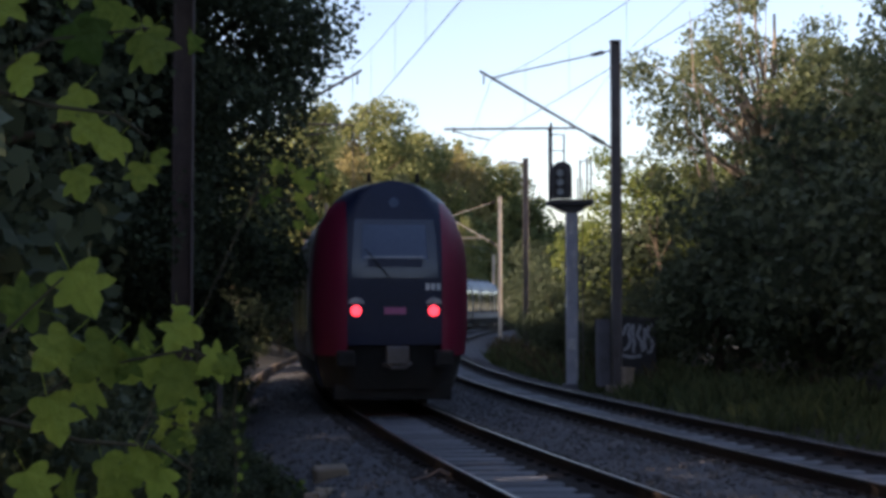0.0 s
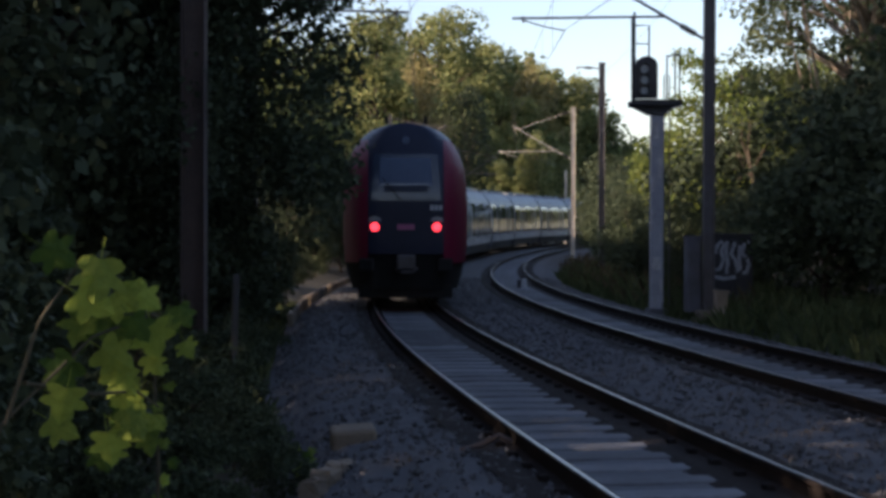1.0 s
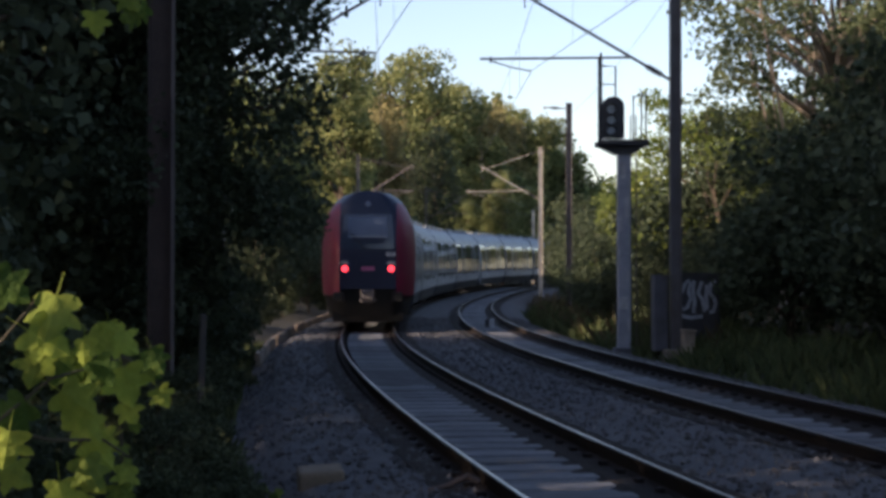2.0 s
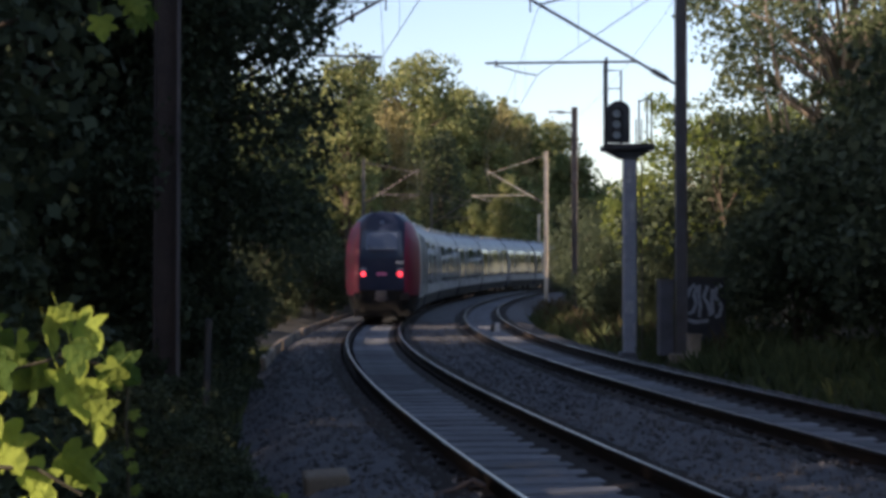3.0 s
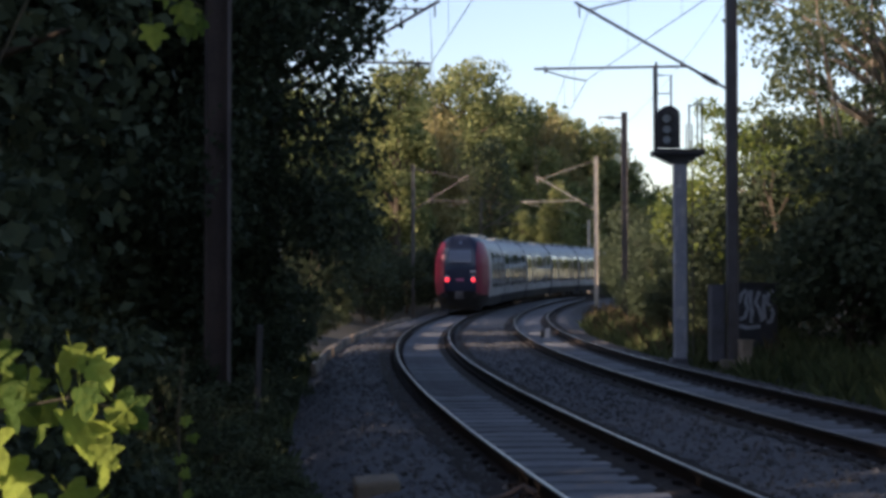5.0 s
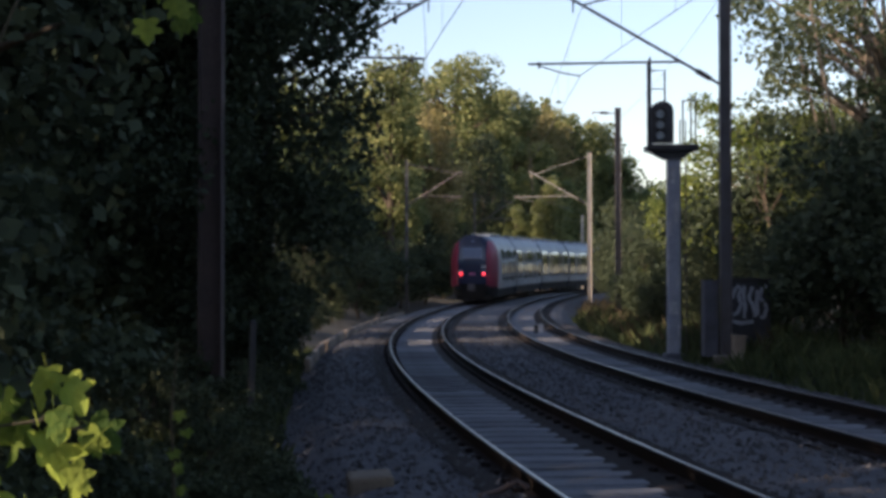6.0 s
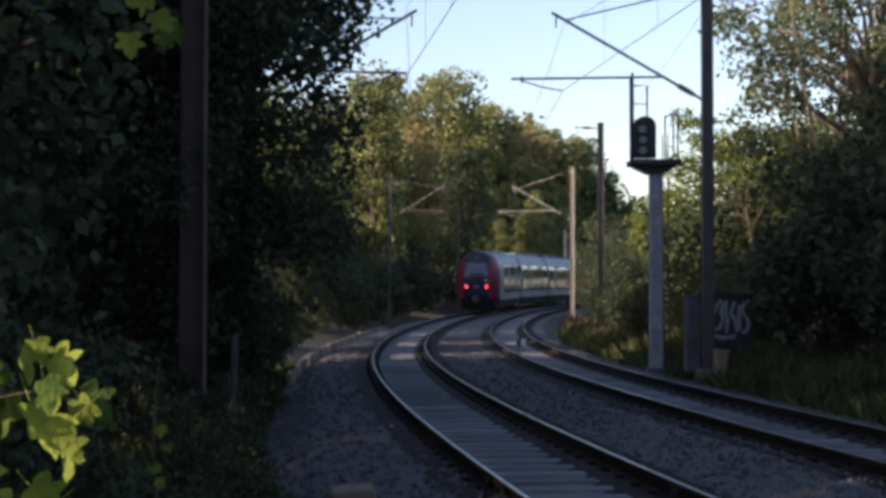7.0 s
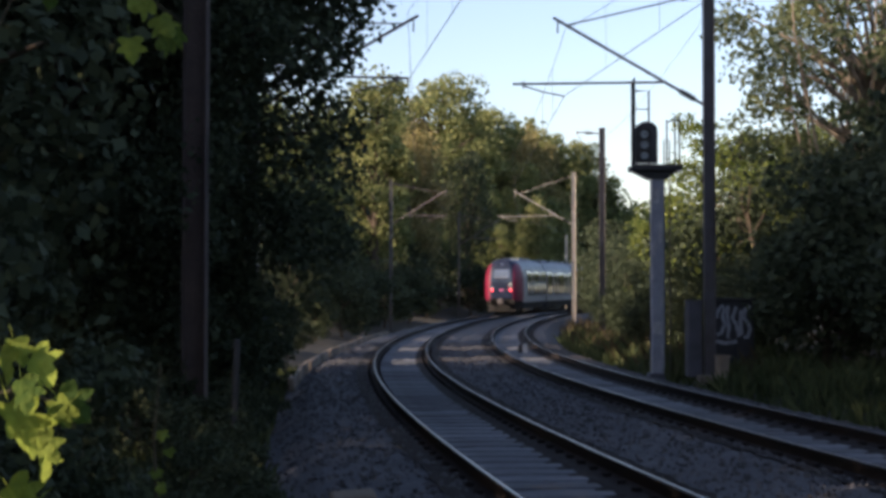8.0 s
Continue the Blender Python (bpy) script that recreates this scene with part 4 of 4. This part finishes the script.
def maple_leaf(size):
    """A five-lobed leaf with a fold along its rib, in the xz plane with its stalk at the origin."""
    out = [(0.2, -0.08), (0.4, -0.06), (0.52, 0.06), (0.46, 0.2), (0.34, 0.29), (0.52, 0.4), (0.62, 0.6), (0.44, 0.62), (0.28, 0.6), (0.26, 0.8), (0.13, 0.92)]
    g = Geo()
    for sgn in (1, -1):
        pts = [(0, 0, 0.0)] + [(sgn * x, 0.6 * x * x + 0.05 * math.sin(8 * z) * x, z) for x, z in out] + [(0, -0.08, 1.04)]
        inner = [(0, 0, 0.22), (0, -0.02, 0.5), (0, -0.05, 0.76)]
        v = [tuple(c * size for c in p) for p in pts + inner]
        n = len(pts)
        a, b, c = n, n + 1, n + 2
        fc = [(0, 1, a), (1, 2, a), (2, 3, a), (3, 4, a), (4, 5, a), (a, 5, b), (5, 6, b), (6, 7, b), (7, 8, b), (8, 9, b), (b, 9, c), (9, 10, c), (10, 11, c), (11, 12, c)]
        g.add(v, [f if sgn > 0 else f[::-1] for f in fc])
    g.add([(-0.012 * size, 0, 0), (0.012 * size, 0, 0), (0.012 * size, 0.1 * size, -0.55 * size), (-0.012 * size, 0.1 * size, -0.55 * size)], [(0, 1, 2, 3)])
    return g.mesh("leaf", M["leaf_maple"], smooth=True)


def branch(name, label, seed, spots, twigs):
    """A leafy branch: leaves at spots (x, y, z, size, turn, tip) round the origin, on twigs."""
    rng = random.Random(seed)
    b = thing(name, label, "branch", "maple branches near the camera")
    for pts in twigs:
        Geo().tube(pts, [0.005 - 0.003 * i / (len(pts) - 1) for i in range(len(pts))], 6).make("twig", M["twig"], b)
    me = maple_leaf(1.0)
    for x, y, z, size, spin, tip in spots:
        ob = new("leaf", me)
        ob.parent = b
        ob.matrix_basis = pose(x, y, z, tip, spin, rng.uniform(-60, 0)) @ Matrix.Scale(size * 0.82, 4)
    return b


# ---- train ----
HALF = [(0.38, 1.26), (0.7, 1.36), (1.0, 1.41), (1.5, 1.45), (1.9, 1.455), (2.4, 1.45), (2.8, 1.43), (3.15, 1.39), (3.5, 1.28), (3.75, 1.15), (3.95, 0.99), (4.1, 0.8), (4.18, 0.58), (4.23, 0.26), (4.25, 0.0)]
HZ, HW = np.array([a for a, _ in HALF]), np.array([b for _, b in HALF])


def half(z):
    return float(np.interp(z, HZ, HW))


def side_panel(g, y0, y1, z0, z1, side, proud=0.006, n=4):
    zs = [z0 + (z1 - z0) * i / n for i in range(n + 1)]
    g.grid([[(side * (half(z) + proud), y, z) for y in ((y0, y1) if side > 0 else (y1, y0))] for z in zs])


def bogie(car, y, part_name="bogie"):
    g = Geo()
    g.box(0, y, 0.5, 2.1, 2.4, 0.25, 0.04)
    for sx in (-1, 1):
        g.box(sx * 1.0, y, 0.55, 0.16, 3.0, 0.28, 0.05)
    fr = g.make(part_name, M["under"], car)
    for dy in (-1.15, 1.15):
        for sx in (-1, 1):
            Geo().tube([(sx * 0.69, y + dy, 0.43), (sx * 0.81, y + dy, 0.43)], 0.425, 20).make("wheel", M["under"], fr)
        Geo().tube([(-0.7, y + dy, 0.43), (0.7, y + dy, 0.43)], 0.08, 8).make("axle", M["under"], fr)


def shell(car, y0, y1):
    """Silver sides, grey roof and dark underframe."""
    ys = [y0, y1]
    lo = [0.86] + [z for z, _ in HALF if 0.9 < z <= 3.55]
    for side in (-1, 1):
        g = Geo()
        g.grid([[(side * half(z), y, z) for y in (ys if side > 0 else ys[::-1])] for z in lo])
        g.make("side_wall", M["silver"], car, "silver-white side", smooth=True)
        g = Geo()
        g.grid([[(side * (half(z) - 0.03), y, z) for y in (ys if side > 0 else ys[::-1])] for z in (0.42, 0.65, 0.87)])
        g.make("side_skirt", M["under"], car, "dark underfloor skirt")
    hi = [(w, z) for z, w in HALF if z >= 3.5]
    prof = hi + [(-w, z) for w, z in hi[-2::-1]]
    g = Geo()
    g.grid([[(x, y, z) for x, z in prof] for y in ys])
    g.make("roof", M["roof"], car, "pale grey-blue roof", smooth=True)
    for y in ys:
        ring = [(half(z), y, z) for z, _ in HALF] + [(-half(z), y, z) for z, _ in HALF[-2::-1]]
        Geo().add(ring, [tuple(range(len(ring)))]).make("end_wall", M["navy"], car)
    Geo().box(0, (y0 + y1) / 2, 0.42, 2.5, y1 - y0 - 0.1, 0.14, 0.02).make("underframe", M["under"], car)


def glazing(car, y0, y1):
    """Two wide doors and three windows on each side."""
    span = y1 - y0
    for side in (-1, 1):
        for u, w in ((0.105, 0.19), (0.5, 0.25), (0.895, 0.19)):
            g = Geo()
            side_panel(g, y0 + span * u - span * w / 2, y0 + span * u + span * w / 2, 1.4, 3.32, side, 0.014, 16)
            g.make("window", M["glass"], car, "dark reflecting window")
        for u in (0.3, 0.7):
            g = Geo()
            side_panel(g, y0 + span * u - 0.85, y0 + span * u + 0.85, 0.9, 3.32, side, 0.01, 14)
            door = g.make("door", M["stripe"], car, "pale double door")
            for e in (-0.42, 0.42):
                g = Geo()
                side_panel(g, y0 + span * u + e - 0.36, y0 + span * u + e + 0.36, 1.3, 3.2, side, 0.022, 13)
                g.make("pane", M["glass"], door, "dark door glass")
        for u in (0.005, 0.215, 0.37, 0.63, 0.785, 0.995):
            yc = min(max(y0 + span * u, y0 + 0.06), y1 - 0.06)
            g = Geo()
            rows = [[(side * (half(z) + pr), yc + e * side, z) for e, pr in ((-0.045, 0.0), (-0.035, 0.034), (0.035, 0.034), (0.045, 0.0))] for z in (0.95, 1.4, 1.9, 2.4, 2.8, 3.15, 3.5)]
            g.grid(rows)
            g.make("pillar", M["silver"], car)
        g = Geo()
        side_panel(g, y0, y1, 0.96, 1.08, side, 0.004, 1)
        g.make("stripe", M["stripe"], car, "white lower stripe")


def roof_gear(car, y0, y1, seed):
    rng = random.Random(seed)
    y = y0 + 1.5
    while y < y1 - 2:
        ln = rng.uniform(1.2, 2.4)
        Geo().box(0, y + ln / 2, 4.27, 1.3, ln, 0.16, 0.04).make("roof_unit", M["roof"], car, "low grey roof unit")
        y += ln + rng.uniform(0.5, 1.4)


CAR, NOSE = 13.2, 1.7


def nose_y(q, z):
    q = abs(q)
    return 0.02 + 0.85 * max(0.0, (q - 0.5) / 0.5) ** 2.4 + 0.5 * max(0.0, (z - 2.3) / 1.95) ** 1.8 + 0.1 * max(0.0, (1.4 - z)) ** 1.3


def cab_car(name, label):
    """A driving car whose rounded cab end lies at y = 0 and whose body runs to y = CAR."""
    car = thing(name, label, "train car", "cars of the train")
    shell(car, NOSE, CAR - 0.25)
    glazing(car, NOSE + 1.6, CAR - 0.25)
    roof_gear(car, NOSE + 1.0, CAR - 0.5, 5)
    zs = [1.0, 1.2] + [1.4 + 0.1225 * i for i in range(20)] + [3.85, 3.95, 4.03, 4.1, 4.15, 4.18, 4.21, 4.23, 4.245]
    def inner(z):
        return min(0.87 / half(z), 0.86)

    def sheet(side, za, zb):
        rows = []
        for z in [z for z in zs if za - 1e-6 <= z <= zb + 1e-6]:
            k = inner(z)
            if side == 0:
                row = [(q * half(z), nose_y(q, z), z) for q in np.linspace(-k, k, 13)]
            else:
                row = [(side * q * half(z), nose_y(q, z), z) for q in np.linspace(k, 1, 9)] + [(side * half(z), NOSE, z)]
                row = row if side > 0 else row[::-1]
            rows.append(row)
        g = Geo()
        g.grid(rows)
        return g
    sheet(0, 1.2, 3.85).make("front_mask", M["navy"], car, "glossy black-blue front", smooth=True)
    sheet(1, 1.0, 3.85).make("cheek", M["red"], car, "dark red cab side", smooth=True)
    sheet(-1, 1.0, 3.85).make("cheek", M["red"], car, "dark red cab side", smooth=True)
    g = Geo()
    g.grid([[(-half(z), NOSE, z)] + [(q * half(z), nose_y(q, z), z) for q in np.linspace(-1, 1, 25)] + [(half(z), NOSE, z)] for z in zs if z > 3.84])
    g.make("brow", M["navy"], car, "dark blue brow above the windscreen", smooth=True)
    # skirt
    g = Geo()
    g.grid([[(-half(z) * 0.97, NOSE, z)] + [(q * half(z) * 0.97, nose_y(q, 1.2) + 0.12 + 0.25 * (1.2 - z), z) for q in np.linspace(-1, 1, 21)] + [(half(z) * 0.97, NOSE, z)] for z in (0.38, 0.6, 0.9, 1.21)])
    g.make("skirt", M["under"], car, "dark lower skirt", smooth=True)

    def patch(x0, x1, z0, z1, lift, nx=8, nz=8, taper=0.0):
        rows = []
        for i in range(nz + 1):
            z = z0 + (z1 - z0) * i / nz
            k = 1 - taper * (i / nz)
            rows.append([(x * k, nose_y(x * k / half(z), z) - lift, z) for x in np.linspace(x0, x1, nx + 1)])
        g = Geo()
        g.grid(rows)
        return g
    patch(-0.8, 0.8, 2.42, 3.5, 0.012, 12, 10, 0.08).make("windscreen", M["windscreen"], car, "dark windscreen", smooth=True)
    patch(-0.62, 0.6, 2.76, 3.4, 0.02, 10, 8, 0.06).make("sun_blind", M["visor"], car, "pale blue-grey drawn sun blind", smooth=True)
    patch(-0.5, 0.5, 2.62, 2.78, 0.022, 8, 2).make("dashboard", M["navy"], car, "dark dashboard behind the glass")
    patch(-0.56, 0.54, 2.78, 2.815, 0.026, 8, 1).make("blind_rail", M["headlamp"], car, "pale lower edge of the sun blind")
    Geo().tube([(-0.1, nose_y(0, 2.45) - 0.05, 2.42), (-0.55, nose_y(0.4, 2.9) - 0.05, 2.95)], 0.012, 6).make("wiper", M["under"], car)
    for sx in (-1, 1):
        cx, cz = sx * 0.71, 1.82
        y = nose_y(0.71 / 1.45, cz)
        lamp = Geo().tube([(cx, y + 0.06, cz), (cx, y - 0.02, cz), (cx, y - 0.035, cz)], [0.105, 0.1, 0.08], 20).make("tail_lamp", M["tail"], car, "glowing red tail lamp")
        g = Geo()
        g.grid([[(cx + r * math.cos(a), y - 0.03, cz + 0.13 + r * 0.75 * math.sin(a)) for a in np.linspace(0.0, math.pi, 11)] for r in (0.15, 0.0001)])
        g.make("headlamp", M["headlamp"], lamp, "clear unlit headlamp above the tail lamp")
    # plain marks: emblem bar, fleet number bars
    patch(-0.2, 0.2, 1.76, 1.88, 0.008, 6, 2).make("emblem", M["mark"], car, "small dull pink emblem bar")
    for x in (0.56, 0.66, 0.76):
        patch(x, x + 0.075, 2.2, 2.32, 0.008, 1, 1).make("number_bar", M["stripe"], car, "small white bar")
    Geo().tube([(0, nose_y(0, 3.8) - 0.03, 3.82), (0, nose_y(0, 3.8) + 0.1, 3.82)], 0.09, 16).make("top_lamp", M["visor"], car, "unlit round top lamp")
    # coupler
    c = Geo().box(0, -0.16, 1.02, 0.3, 0.5, 0.24, 0.05).make("coupler", M["under"], car, "dark automatic coupler")
    Geo().box(0, -0.44, 1.02, 0.42, 0.1, 0.34, 0.04).make("coupler_face", M["steel"], c)
    Geo().tube([(-0.24, -0.3, 0.86), (-0.1, -0.46, 0.8), (0.12, -0.46, 0.8), (0.26, -0.3, 0.88)], 0.03, 8).make("hose", M["steel"], c)
    for sx in (-1, 1):
        Geo().box(sx * 0.9, 0.05, 0.95, 0.34, 0.34, 0.3, 0.05).make("anti_climber", M["under"], car)
        Geo().tube([(sx * 0.45, 0.42, 4.2), (sx * 0.45, 0.42, 4.38)], [0.05, 0.03], 8).make("aerial", M["under"], car)
    Geo().box(0, 0.5, 0.33, 2.2, 0.12, 0.3, 0.03).make("snow_plough", M["under"], car)
    for y in (3.2, CAR - 0.9):
        bogie(car, y)
    return car


def middle_car(name, label):
    car = thing(name, label, "train car", "cars of the train")
    shell(car, 0.25, CAR - 0.25)
    glazing(car, 0.25, CAR - 0.25)
    roof_gear(car, 0.5, CAR - 0.5, 6)
    Geo().box(0, CAR - 0.02, 2.2, 2.3, 0.5, 3.0, 0.05).make("gangway", M["under"], car, "dark folded gangway")
    bogie(car, CAR - 0.9)
    return car


S_START, SPEED = 9.9, 11.65
CARS = []


def train():
    tail = cab_car("driving_car", "dark red and black cab car with lit red tail lamps")
    CARS.append((tail, 0.0, 1))
    mid = middle_car("passenger_car", "silver-white passenger car with dark windows")
    CARS.append((mid, CAR, 1))
    for i in range(2, 9):
        car = copy_thing(mid, Matrix())
        CARS.append((car, CAR * i, 1))
        if i in (4, 5):
            y = (CAR - 0.6) if i == 4 else 0.25
            for side in (-1, 1):
                g = Geo()
                side_panel(g, y, y + 0.9 if i == 5 else y + 0.35, 0.6, 3.4, side, 0.016, 8)
                g.make("end_panel", M["headlamp"], car, "pale blue-white end panel")


def motions():
    times = [0.5 * i for i in range(17)]
    for car, ahead, way in CARS:
        rows = []
        for t in times:
            s = S_START + SPEED * t + ahead
            a, b = on_line(s + way * 2.5, 0), on_line(s + way * (CAR - 2.5), 0)
            d = (b - a).normalized()
            o = a - d * 2.5
            rows.append((t, pose(o.x, o.y, o.z, math.degrees(math.asin(d.z)), 0, math.degrees(math.atan2(-d.x, d.y)))))
        walk(car, rows)
    # the branch swings in the wind beside the camera, first turned and set back to dim its leaves
    walk(BRANCH, [(t, pose(x, y, z, 0, r, 56 if t < 2 else 0)) for t, x, y, z, r in SWAY])


SWAY = [(0, -1.195, 3.0, 1.266, 4), (0.2, -0.797, 3.0, 1.337, 2), (0.4, -0.619, 3.0, 1.389, 0), (0.5, -0.571, 3.0, 1.406, 0), (1.0, -0.585, 3.0, 1.439, -3),
        (1.5, -0.542, 3.0, 1.466, 2), (1.7, -0.556, 3.0, 1.453, 0), (2.8, -0.474, 2.05, 1.436, -2), (3.0, -0.481, 2.05, 1.494, -4), (3.5, -0.498, 2.05, 1.411, 3),
        (4.0, -0.536, 2.05, 1.333, 6), (4.5, -0.537, 2.05, 1.436, 0), (4.7, -0.535, 2.05, 1.451, 0), (5.8, -0.578, 2.05, 1.417, 1), (6.0, -0.571, 2.05, 1.411, 2),
        (6.5, -0.558, 2.05, 1.453, 0), (7.0, -0.557, 2.05, 1.469, -1), (7.5, -0.576, 2.05, 1.471, 0), (8.0, -0.589, 2.05, 1.476, 0)]


def near_leaves():
    global BRANCH
    rng = random.Random(9)

    def spray(lean):
        """Leaf places round the branch tip: a bright tuft, a darker one to its side and one below."""
        out = []
        for x, z, size in ((0, -0.01, 0.1), (0.015, 0.05, 0.075), (-0.03, 0.055, 0.07), (0.06, 0.0, 0.07), (-0.06, 0.045, 0.06), (0.05, -0.05, 0.055), (0.08, -0.01, 0.05), (-0.045, 0.0, 0.08), (0.03, 0.025, 0.06), (-0.005, 0.075, 0.05), (-0.08, 0.01, 0.07), (0.035, -0.08, 0.06),
                           (-0.11, 0.02, 0.1), (-0.13, -0.045, 0.095), (-0.12, 0.07, 0.06), (-0.17, 0.13, 0.105), (-0.22, 0.07, 0.1), (-0.26, 0.16, 0.09), (-0.2, -0.06, 0.09), (-0.17, 0.03, 0.09), (-0.09, -0.09, 0.085),
                           (-0.02, -0.13, 0.075), (-0.06, -0.145, 0.08), (0.02, -0.15, 0.07), (-0.03, -0.175, 0.075), (-0.08, -0.2, 0.07), (0.03, -0.2, 0.06), (-0.12, -0.16, 0.08), (0.0, -0.23, 0.06), (-0.05, -0.25, 0.07), (-0.11, -0.24, 0.07), (-0.16, -0.2, 0.08), (-0.27, -0.1, 0.09), (-0.23, -0.17, 0.08)):
            out.append((x, rng.uniform(-0.07, 0.07), z + 0.04, size, 180 + rng.uniform(-55, 55) + lean, rng.uniform(-30, 25)))
        return out

    def stems(foot):
        return [[foot, (-0.6, 0.08, -0.7), (-0.35, 0.03, -0.12), (-0.15, 0, 0.02), (0.02, 0, 0.05)], [(-0.3, 0.02, -0.05), (-0.15, 0, -0.09), (-0.04, 0, -0.1), (0.02, 0, -0.14)], [(-0.35, 0.02, -0.12), (-0.28, 0, 0.06), (-0.18, 0, 0.16)], [(0.0, 0.0, 0.05), (0.06, 0.02, 0.03)]]
    BRANCH = branch("maple_sapling", "green maple sapling with lobed leaves catching sun", 9, spray(0), stems((-0.7, 0.1, -1.65)))
    for x, y, z, turn, sc in ((-0.6, -2.3, 1.62, 10, 1.0), (-0.7, -2.1, 2.16, 15, 1.1), (-0.62, 3.4, 2.42, 25, 0.9)):
        b = branch("maple_sapling", "maple sapling with lobed leaves in shade", 10, spray(20)[::2] if z > 2 else spray(20)[::3] + spray(60)[1::3], stems((-0.7, 0.1, -0.1 - z)))
        b.matrix_basis = pose(x, y, z, 0, 0, turn)
    sp = thing("sprig", "small green sprig growing from the ballast edge", "plant", m=pose(-1.15, 12.4, -0.5))
    Geo().tube([(0, 0, 0), (0.01, 0, 0.2), (0.03, 0, 0.36)], [0.008, 0.006, 0.003], 6).make("stalk", M["twig"], sp)
    me = maple_leaf(1.0)
    for i in range(8):
        ob = new("leaf", me)
        ob.parent = sp
        ob.matrix_basis = pose(rng.uniform(-0.06, 0.08), rng.uniform(-0.03, 0.03), 0.12 + 0.035 * i, rng.uniform(-50, 50), rng.uniform(-90, 90), rng.uniform(-60, 20)) @ Matrix.Scale(0.09, 4)
    # thin dry stalk with a few leaves beside the mast's foot
    st = thing("weed_stalk", "thin dry weed stalk with a few small leaves", "weed", m=pose(-1.38, 7.2, 0))
    Geo().tube([(0, 0, -0.2), (0.02, 0, 0.5), (0.0, 0, 1.0), (0.03, 0, 1.35)], [0.012, 0.01, 0.007, 0.003], 6).make("stalk", M["twig"], st)
    me = maple_leaf(1.0)
    for i in range(9):
        ob = new("leaf", me)
        ob.parent = st
        ob.matrix_basis = pose(rng.uniform(0, 0.08), 0, 0.3 + 0.09 * i, rng.uniform(-50, 50), rng.uniform(90, 270), 0) @ Matrix.Scale(0.06, 4)


# ---- build ----
ground()
ballast()
ballast_kerb()
overhead()
signal()
cabinets()
woods()
verge()
near_leaves()
train()
track(0.0, "curving railway track with rusty rails that the train runs on")
track(GAP, "empty curving railway track with rusty rails")
motions()
